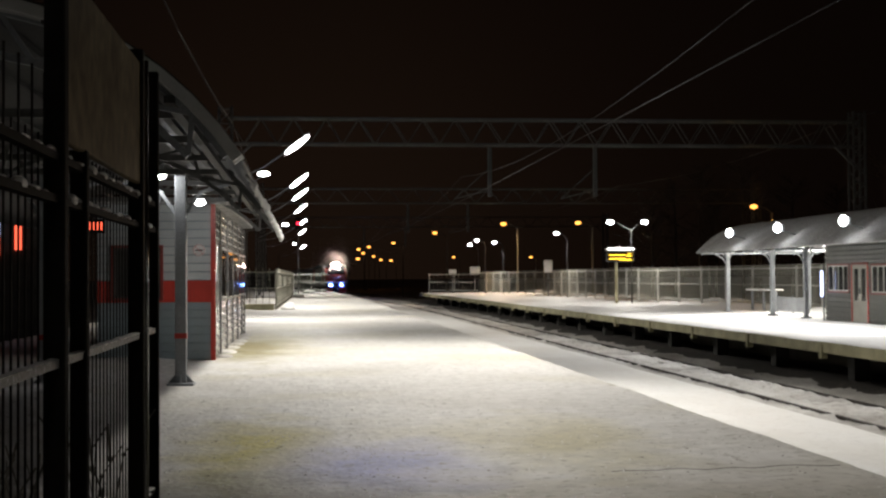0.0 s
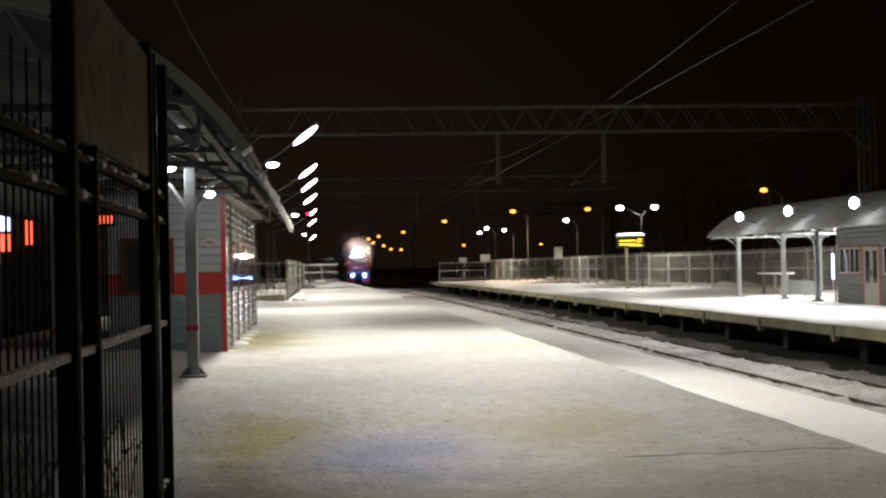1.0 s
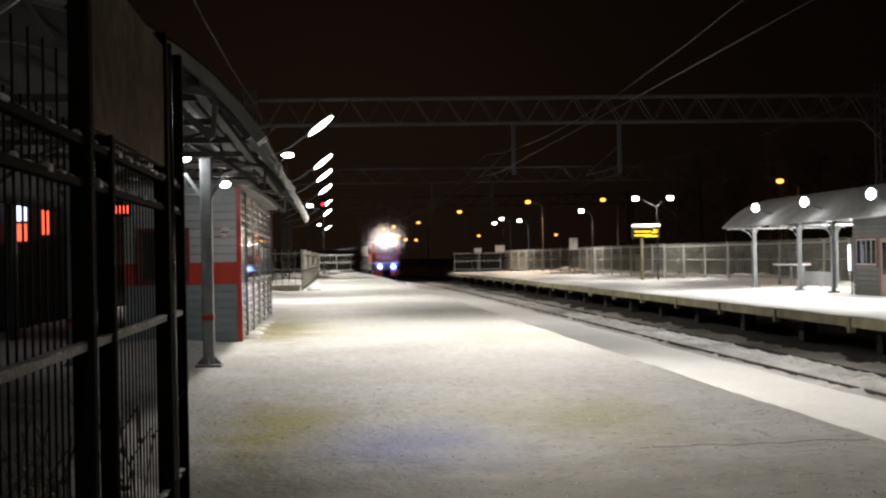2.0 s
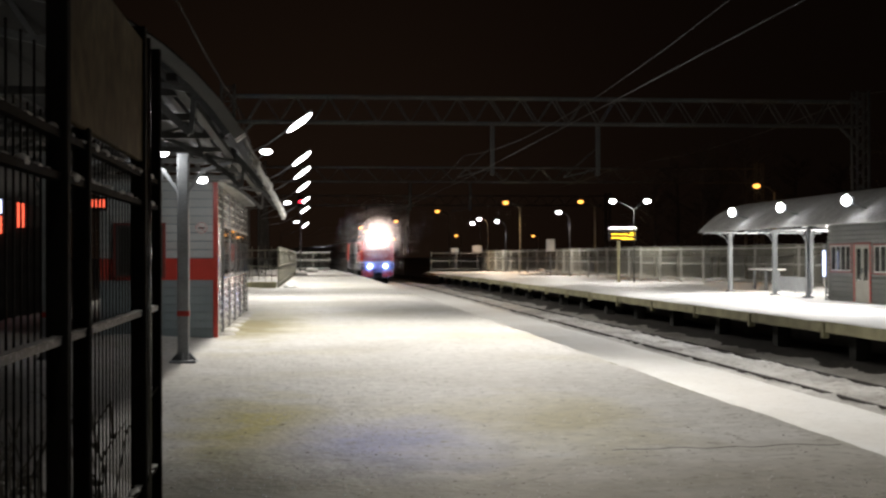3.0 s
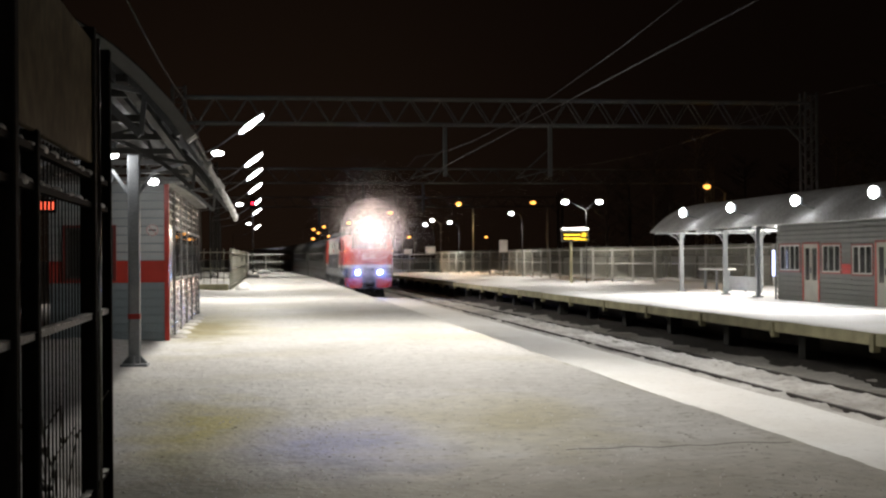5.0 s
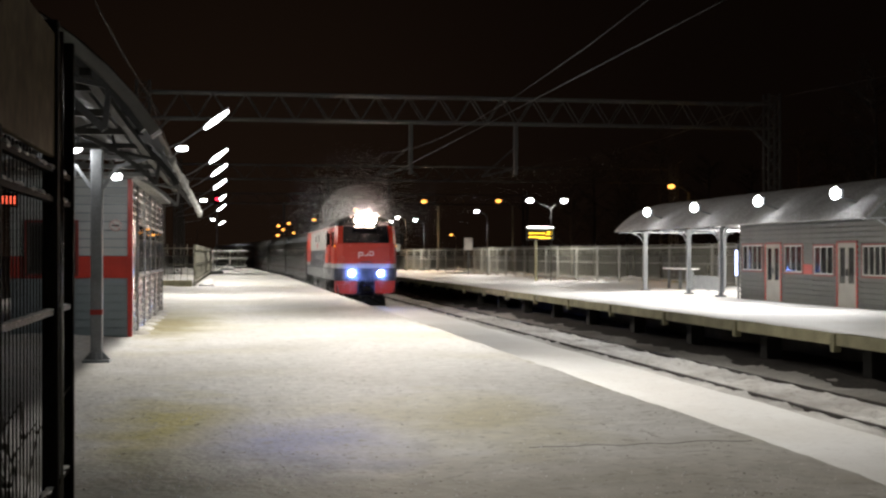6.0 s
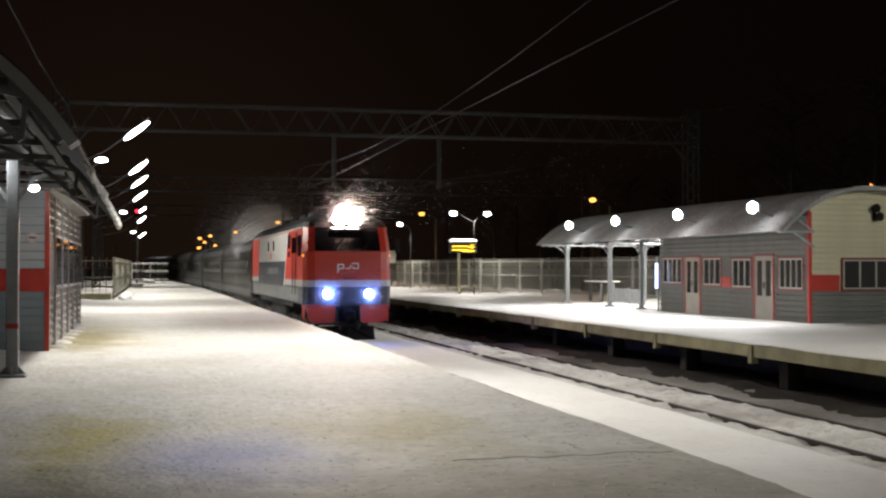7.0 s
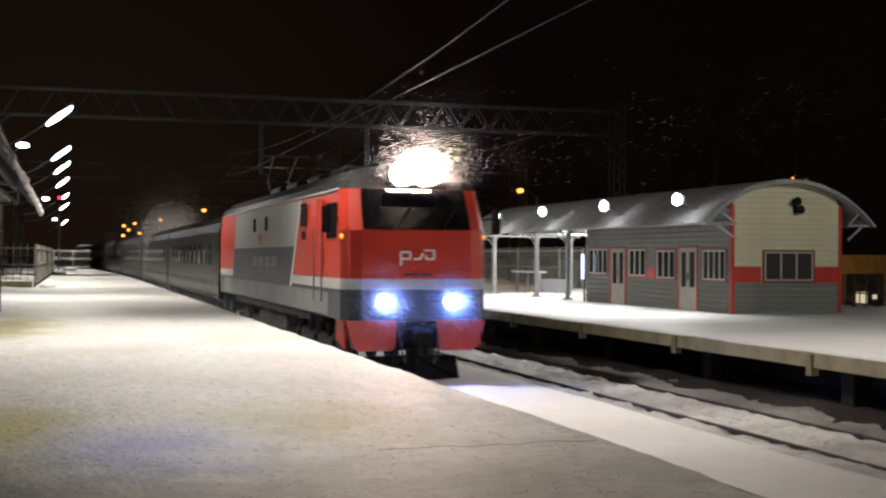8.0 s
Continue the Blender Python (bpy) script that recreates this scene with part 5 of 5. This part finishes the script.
def locomotive():
    """Nose at y 0, tail at LOCO_L, z from rail level."""
    e = thing("locomotive", "red and grey electric locomotive with its headlamps lit", "locomotive", (TRACK_1, 30, RAIL_Z))
    W = 1.57
    bm = B()
    shell(bm, LOCO_L, [(1.38, 0.03, 0.02), (1.42, 0.0, 0.0), (2.02, 0.0, 0.0)])
    part("lower_band", bm, LOCO_DARK, e, "dark grey lower body band")
    bm = B()
    shell(bm, LOCO_L, [(2.022, -0.004, -0.004), (2.24, -0.004, -0.004)])
    part("stripe", bm, LOCO_GREY, e, "light grey stripe round the body")
    bm = B()
    shell(bm, LOCO_L, [(2.242, 0, 0), (3.25, 0.0, 0.03), (3.6, 0.015, 0.20), (4.13, 0.065, 0.465)])
    part("body", bm, LOCO_RED, e, "glossy red upper body")
    bm = B()
    shell(bm, LOCO_L, [(4.132, 0.067, 0.467), (4.32, 0.14, 0.58), (4.45, 0.32, 0.75), (4.58, 0.5, 1.2), (4.66, 0.8, 1.6)])
    part("roof", bm, LOCO_ROOF, e, "dark roof")
    # light grey side panels with raked ends, dark band under them
    for sx in (-1, 1):
        bm = B()
        x = sx * (W + 0.002)
        plate(bm, [(x, 5.75, 2.95), (x, 17.45, 2.95), (x, 17.0, 4.05), (x, 5.0, 4.05)], (sx, 0, 0), 0.006)
        part("side_panel", bm, LOCO_GREY, e, "light grey side panel with raked ends")
        bm = B()
        plate(bm, [(x, 6.45, 1.95), (x, 17.9, 1.95), (x, 17.46, 2.945), (x, 5.76, 2.945)], (sx, 0, 0), 0.008)
        part("side_band", bm, LOCO_DARK, e, "dark grey side band with raked ends")
        bm = B()
        plate(bm, [(x, 6.3, 1.95), (x, 6.45, 1.95), (x, 4.995, 4.05), (x, 4.85, 4.05)], (sx, 0, 0), 0.01)
        part("raked_line", bm, MARK, e, "white raked line beside the cab")
        bm = B()
        plate(bm, [(x, 1.6, 1.44), (x, 20.2, 1.44), (x, 20.2, 1.94), (x, 1.6, 1.94)], (sx, 0, 0), 0.005)
        part("lower_panel", bm, LOCO_MID, e, "sooty grey lower side panel")
        for y in (10.2, 12.5):
            bm = B()
            box(bm, *sorted((x, x + sx * 0.014)), y, y + 0.5, 3.42, 3.82, 0.01)
            part("side_window", bm, GLASS_DARK, e)
        for y in (4.2,):
            bm = B()
            for k in range(5):
                box(bm, *sorted((x, x + sx * 0.02)), y, y + 0.7, 3.42 + k * 0.11, 3.52 + k * 0.11)
            box(bm, *sorted((x, x + sx * 0.016)), y + 0.1, y + 0.6, 3.1, 3.3)
            part("grille", bm, UNDERSIDE, e, "dark air-intake grille")
        bm = B()
        star = [(x + sx * 0.007, 11.6 + (0.75 if q % 2 == 0 else 0.33) * math.sin(q * math.pi / 5), 3.22 + (0.24 if q % 2 == 0 else 0.1) * math.cos(q * math.pi / 5)) for q in range(10)]
        plate(bm, star, (sx, 0, 0), 0.006)
        part("emblem", bm, RED_TRIM, e, "small red star emblem")
        bm = B()
        box(bm, *sorted((x, x + sx * 0.014)), 0.75, 1.75, 3.1, 3.85, 0.02)
        part("cab_window", bm, GLASS_DARK, e)
        bm = B()
        box(bm, *sorted((x, x + sx * 0.012)), 2.15, 2.85, 2.3, 4.0, 0.02)
        part("cab_door", bm, LOCO_RED, e)
        for y in (2.05, 2.95):
            bm = B()
            bar(bm, (x + sx * 0.06, y, 1.7), (x + sx * 0.06, y, 3.3), 0.035, None, 6)
            part("handrail", bm, GALV, e)
        bm = B()
        bar(bm, (x, 0.55, 3.5), (x + sx * 0.32, 0.42, 3.55), 0.03)
        box(bm, *sorted((x + sx * 0.2, x + sx * 0.38)), 0.38, 0.44, 3.2, 3.75)
        part("mirror", bm, BLACK_STEEL, e)
        bm = B()
        for y in (8.6, 9.8, 11.0, 12.2):
            box(bm, *sorted((x + sx * 0.004, x + sx * 0.012)), y, y + 0.85, 2.42, 2.68)
        part("number_bars", bm, LOCO_MID, e)
        bm = B()
        ball(bm, (sx * (W - 0.05), 0.36, 3.12), 0.07)
        part("marker_lamp", bm, AMBER_MARK, e, smooth=True)
        # the highlight on the gutter is put into its light grey
        bm = B()
        box(bm, *sorted((sx * 1.48, sx * 1.54)), 0.85, LOCO_L - 0.9, 4.10, 4.15, 0.01)
        part("gutter", bm, LOCO_GREY, e, "rain gutter along the roof edge, its highlight painted pale")
        bm = B()
        bar(bm, (sx * 1.46, 0.2, 2.3), (sx * 1.46, 0.2, 3.3), 0.03, None, 6)
        part("handrail", bm, GALV, e)
        # underframe boxes
        bm = B()
        box(bm, *sorted((sx * 0.7, sx * 1.35)), 8.2, 13.4, 0.55, 1.36, 0.04)
        box(bm, *sorted((sx * 1.2, sx * 1.5)), 4.0, 17.5, 1.2, 1.375, 0.02)
        part("underframe_box", bm, RUBBER, e)
    # windscreen follows the raked cab front
    bm = B()
    plate(bm, [(-1.16, 0.02, 3.27), (1.16, 0.02, 3.27), (1.16, 0.19, 3.6), (1.12, 0.45, 4.12), (-1.12, 0.45, 4.12), (-1.16, 0.19, 3.6)], (0, -1, 0.4), 0.022)
    part("windscreen", bm, SCREEN_GLASS, e, "large dark windscreen")
    for x in (-0.5, 0.5):
        bm = B()
        bar(bm, (x, -0.03, 3.26), (x + 0.35, 0.12, 3.7), 0.025)
        part("wiper", bm, BLACK_STEEL, e)
    # headlamp over the windscreen
    bm = B()
    box(bm, -0.6, 0.6, 0.32, 1.3, 4.2, 4.68, 0.08)
    part("headlamp_box", bm, LOCO_ROOF, e)
    # added lip that keeps the headlamps' light off the track and windscreen
    bm = B()
    box(bm, -0.62, 0.62, -0.04, 0.33, 4.145, 4.19, 0.012)
    part("lamp_shield", bm, LOCO_ROOF, e, "dark lip added under the headlamps to hold back their light")
    bm = B()
    for x in (-0.26, 0.26):
        bar(bm, (x, 0.33, 4.45), (x, 0.24, 4.45), 0.5, None, 20)
    part("headlamp", bm, LAMP_HEAD, e, "blazing white headlamp")
    # lower lamps
    for x in (-0.73, 0.73):
        bm = B()
        bar(bm, (x, 0.01, 1.76), (x, -0.05, 1.76), 0.34, None, 20)
        part("lamp_ring", bm, GALV, e)
        bm = B()
        bar(bm, (x, -0.05, 1.76), (x, -0.062, 1.76), 0.29, None, 20)
        part("buffer_lamp", bm, LAMP_BLUE, e, "bluish-white lower lamp")
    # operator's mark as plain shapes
    mk = B()
    for x0, z0, x1, z1 in ((-0.36, 2.52, -0.36, 2.8), (-0.36, 2.8, -0.16, 2.8), (-0.16, 2.8, -0.16, 2.66), (-0.16, 2.66, -0.36, 2.66), (-0.08, 2.66, 0.06, 2.66), (0.06, 2.66, 0.12, 2.78),
                           (0.18, 2.66, 0.36, 2.66), (0.36, 2.66, 0.36, 2.84), (0.36, 2.84, 0.14, 2.84), (0.18, 2.66, 0.18, 2.74)):
        bar(mk, (x0, 0.002, z0), (x1, 0.002, z1), 0.04, 0.04)
    part("operator_mark", mk, MARK, e, "pale grey operator mark")
    bm = B()
    box(bm, -0.3, 0.3, -0.012, -0.005, 2.31, 2.36)
    part("number_bars", bm, LOCO_DARK, e)
    # red skirts, coupler, snow plough
    for sx in (-1, 1):
        bm = B()
        x0, x1 = sorted((sx * 0.5, sx * 1.5))
        i, o = sx * 0.45, sx * 1.5
        plate(bm, [(i, 0.05, 0.82), (sx * 0.55, 0.06, 0.74), (sx * 1.2, 0.06, 0.74), (sx * 1.34, 0.05, 0.82), (o, 0.0, 1.378), (i, 0.0, 1.378)], (0, 1, 0), 0.3)
        part("skirt", bm, LOCO_SKIRT, e, "bright red front skirt")
        bm = B()
        plate(bm, [(sx * 1.5, 0.3, 0.78), (sx * 1.5, 1.1, 0.95), (sx * 1.5, 1.1, 1.378), (sx * 1.5, 0.3, 1.378)], (-sx, 0, 0), 0.05)
        part("skirt", bm, LOCO_SKIRT, e)
        bm = B()
        pipe(bm, [(sx * 0.42, -0.02, 1.2), (sx * 0.4, -0.25, 0.8), (sx * 0.3, -0.2, 0.5)], 0.05)
        part("brake_hose", bm, RUBBER, e)
    bm = B()
    box(bm, -0.16, 0.16, -0.45, 0.6, 0.95, 1.22, 0.04)
    box(bm, -0.2, 0.18, -0.6, -0.38, 0.9, 1.2, 0.05)
    part("coupler", bm, UNDERSIDE, e)
    bm = B()
    box(bm, -0.5, 0.5, 0.1, 0.4, 0.8, 1.378, 0.02)
    part("buffer_beam", bm, UNDERSIDE, e)
    bm = B()
    plate(bm, [(-1.05, 0.4, 0.12), (0, -0.1, 0.12), (1.05, 0.4, 0.12), (1.0, 0.5, 0.6), (0, 0.08, 0.66), (-1.0, 0.5, 0.6)], (0, 1, 0), 0.06)
    part("plough", bm, UNDERSIDE, e, "black track plough")
    for y in (5.2, LOCO_L - 5.2):
        bogie(e, y, (y - 2.2, y, y + 2.2))
    # roof gear: folded and raised pantograph
    bm = B()
    for sx in (-1, 1):
        bar(bm, (sx * 0.5, 16.5, 4.7), (sx * 0.35, 18.2, 5.3), 0.05)
        bar(bm, (sx * 0.35, 18.2, 5.3), (sx * 0.4, 16.7, 6.02), 0.04)
    bar(bm, (-0.8, 16.7, 6.04), (0.8, 16.7, 6.04), 0.06)
    part("pantograph", bm, CABLE, e)
    for y in (4, 7, 10.5, 13.5):
        bm = B()
        box(bm, -0.7, 0.7, y, y + 1.8, 4.6, 4.86, 0.06)
        part("roof_box", bm, LOCO_ROOF, e)
    sets = [wheelset(e, y + d) for y in (5.2, LOCO_L - 5.2) for d in (-2.2, 0, 2.2)]
    return e, sets


def coach():
    e = thing("passenger_coach", "grey passenger coach with a row of dark windows", "railway coach", (TRACK_1, 60, RAIL_Z), "coaches of the train")
    L = 24.3
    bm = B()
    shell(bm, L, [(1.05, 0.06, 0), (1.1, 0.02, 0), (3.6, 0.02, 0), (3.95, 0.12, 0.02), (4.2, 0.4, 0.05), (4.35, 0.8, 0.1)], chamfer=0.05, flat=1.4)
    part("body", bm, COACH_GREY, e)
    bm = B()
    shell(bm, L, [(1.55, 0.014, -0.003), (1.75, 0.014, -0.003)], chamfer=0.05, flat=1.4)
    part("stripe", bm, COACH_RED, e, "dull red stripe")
    for sx in (-1, 1):
        for k in range(10):
            y = 2.6 + k * 2.0
            bm = B()
            x = sx * 1.552
            box(bm, *sorted((x, x + sx * 0.012)), y, y + 1.2, 2.35, 3.2, 0.01)
            part("side_window", bm, GLASS_DARK, e)
        for y in (0.8, L - 1.5):
            bm = B()
            box(bm, *sorted((x, x + sx * 0.012)), y, y + 0.75, 1.3, 3.3, 0.01)
            part("coach_door", bm, COACH_GREY, e)
    bm = B()
    box(bm, -1.2, 1.2, 5, 19, 0.5, 1.04, 0.03)
    part("underframe_box", bm, RUBBER, e)
    for y in (3.2, L - 3.2):
        bogie(e, y, (y - 1.2, y + 1.2))
        for d in (-1.2, 1.2):
            wheelset(e, y + d)
    bm = B()
    box(bm, -0.6, 0.6, L, L + 0.5, 1.1, 3.5, 0.03)
    part("gangway", bm, RUBBER, e)
    return e


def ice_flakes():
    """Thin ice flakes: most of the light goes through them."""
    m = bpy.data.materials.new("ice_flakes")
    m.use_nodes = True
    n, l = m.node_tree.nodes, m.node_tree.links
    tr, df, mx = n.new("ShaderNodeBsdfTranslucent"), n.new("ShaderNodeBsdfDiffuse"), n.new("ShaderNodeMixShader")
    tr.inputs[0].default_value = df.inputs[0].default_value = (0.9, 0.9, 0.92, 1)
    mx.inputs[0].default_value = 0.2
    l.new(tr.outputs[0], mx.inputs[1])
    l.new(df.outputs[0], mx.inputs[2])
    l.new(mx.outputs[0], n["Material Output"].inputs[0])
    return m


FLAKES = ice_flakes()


class Flurry:
    """Gathers small flakes, each a kinked four-sided plate, into one drifting cloud."""

    def __init__(self, seed):
        self.rnd, self.verts, self.faces = random.Random(seed), [], []

    def add(self, p, r, facing=0.5):
        g = self.rnd.gauss
        a = Vector((g(0, facing), 1, g(0, facing))).normalized()
        b = a.orthogonal().normalized()
        c = a.cross(b)
        k = len(self.verts)
        p = Vector(p)
        for d in (b, c, -b, -c):
            self.verts.append(tuple(p + r * d))
        self.faces.extend(((k, k + 1, k + 2), (k, k + 2, k + 3)))

    def done(self, name, label):
        me = bpy.data.meshes.new(name)
        me.from_pydata(self.verts, [], self.faces)
        me.materials.append(FLAKES)
        return tagged(new(name, me), label, "snow", "", "stuff")


def snow_and_halos():
    """Fine snow whirled up along the train's side, and flakes that imitate halos round its lamps."""
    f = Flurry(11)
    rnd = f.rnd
    # added flakes for the halo of the headlamps
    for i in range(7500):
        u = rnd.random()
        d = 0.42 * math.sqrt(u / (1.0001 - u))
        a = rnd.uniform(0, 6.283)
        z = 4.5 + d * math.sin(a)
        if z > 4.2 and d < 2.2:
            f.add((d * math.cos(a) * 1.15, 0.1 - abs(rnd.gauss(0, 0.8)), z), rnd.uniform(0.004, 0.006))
    # added flakes for the blue halos of the lower lamps
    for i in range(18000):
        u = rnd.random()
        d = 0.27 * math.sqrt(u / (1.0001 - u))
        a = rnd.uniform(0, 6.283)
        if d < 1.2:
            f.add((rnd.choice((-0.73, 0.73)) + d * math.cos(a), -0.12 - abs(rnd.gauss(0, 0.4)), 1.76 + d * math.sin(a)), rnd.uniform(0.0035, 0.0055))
    for i in range(36000):
        y = rnd.uniform(3, 150)
        f.add((-1.62 - abs(rnd.gauss(0, 0.3 + 0.3 * min(1, y / 40))), y, abs(rnd.gauss(0, 0.6 + 1.0 * min(1, y / 50))) + 0.4), rnd.uniform(0.004, 0.007), 1.0)
    for i in range(14000):
        f.add((-1.6 - abs(rnd.gauss(0, 0.35)), rnd.uniform(4, 70), 0.2 + abs(rnd.gauss(0, 0.6))), rnd.uniform(0.004, 0.007), 1.0)
    for i in range(460):
        t = rnd.random()
        f.add((1.5 + 13 * t + rnd.gauss(0, 0.8), rnd.uniform(-3, 6), 4.6 + 3.0 * t + rnd.gauss(0, 0.7)), rnd.uniform(0.007, 0.015), 1.0)
    return f.done("snow_and_halos", "fine snow whirled up around the moving train, and flakes imitating lamp halos")


def glare_flakes():
    """A wide, thinning cloud of flakes, added to imitate the lamps' glare; the train overtakes it near the platform."""
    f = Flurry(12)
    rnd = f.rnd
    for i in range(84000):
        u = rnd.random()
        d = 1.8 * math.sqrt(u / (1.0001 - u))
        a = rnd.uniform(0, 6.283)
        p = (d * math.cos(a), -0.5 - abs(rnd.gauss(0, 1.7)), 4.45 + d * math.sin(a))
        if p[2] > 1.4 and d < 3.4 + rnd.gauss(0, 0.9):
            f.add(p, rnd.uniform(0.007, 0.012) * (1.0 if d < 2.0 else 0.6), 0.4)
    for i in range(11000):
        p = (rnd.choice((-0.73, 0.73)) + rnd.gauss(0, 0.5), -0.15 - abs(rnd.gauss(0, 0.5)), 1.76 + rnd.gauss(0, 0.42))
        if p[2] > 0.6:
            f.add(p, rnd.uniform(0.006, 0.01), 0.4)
    return f.done("glare_flakes", "wide veil of flakes that imitates the glare of the train's lamps")


LOCO, AXLES = locomotive()
FLURRY = snow_and_halos()
GLARE = glare_flakes()
COACH = coach()
COACHES = [COACH] + [copy_thing(COACH, pose(TRACK_1, 90 + 24.9 * i, RAIL_Z)) for i in range(5)]

NOSE_AT_END, SPEED = 25.4, 18.8


def nose(t):
    """Where the locomotive's nose is at t seconds."""
    return NOSE_AT_END + SPEED * (8.0 - t)


def on_track(y, length):
    a, b = bend(y), bend(y + length)
    return pose(TRACK_1 + a, y, RAIL_Z, 0, 0, -math.degrees(math.atan2(b - a, length)))


def motions():
    ts = [i * 0.5 for i in range(17)]
    walk(LOCO, [(t, on_track(nose(t), LOCO_L)) for t in ts])
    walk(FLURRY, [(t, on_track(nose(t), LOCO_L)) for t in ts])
    # the glare cloud falls behind the nose where the glare shrinks
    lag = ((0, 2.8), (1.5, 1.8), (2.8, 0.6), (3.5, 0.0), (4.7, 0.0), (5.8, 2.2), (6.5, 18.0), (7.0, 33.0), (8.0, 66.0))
    walk(GLARE, [(t, on_track(nose(t) + d, LOCO_L)) for t, d in lag])
    for i, c in enumerate(COACHES):
        back = LOCO_L + 0.6 + 24.9 * i
        walk(c, [(t, on_track(nose(t) + back, 24.3)) for t in ts])
    for w in AXLES:
        y = w.location[1]
        walk(w, [(f / 30, pose(0, y, 0.62, math.degrees(SPEED * f / 30 / 0.62), 0, 0)) for f in range(0, 241)])


motions()
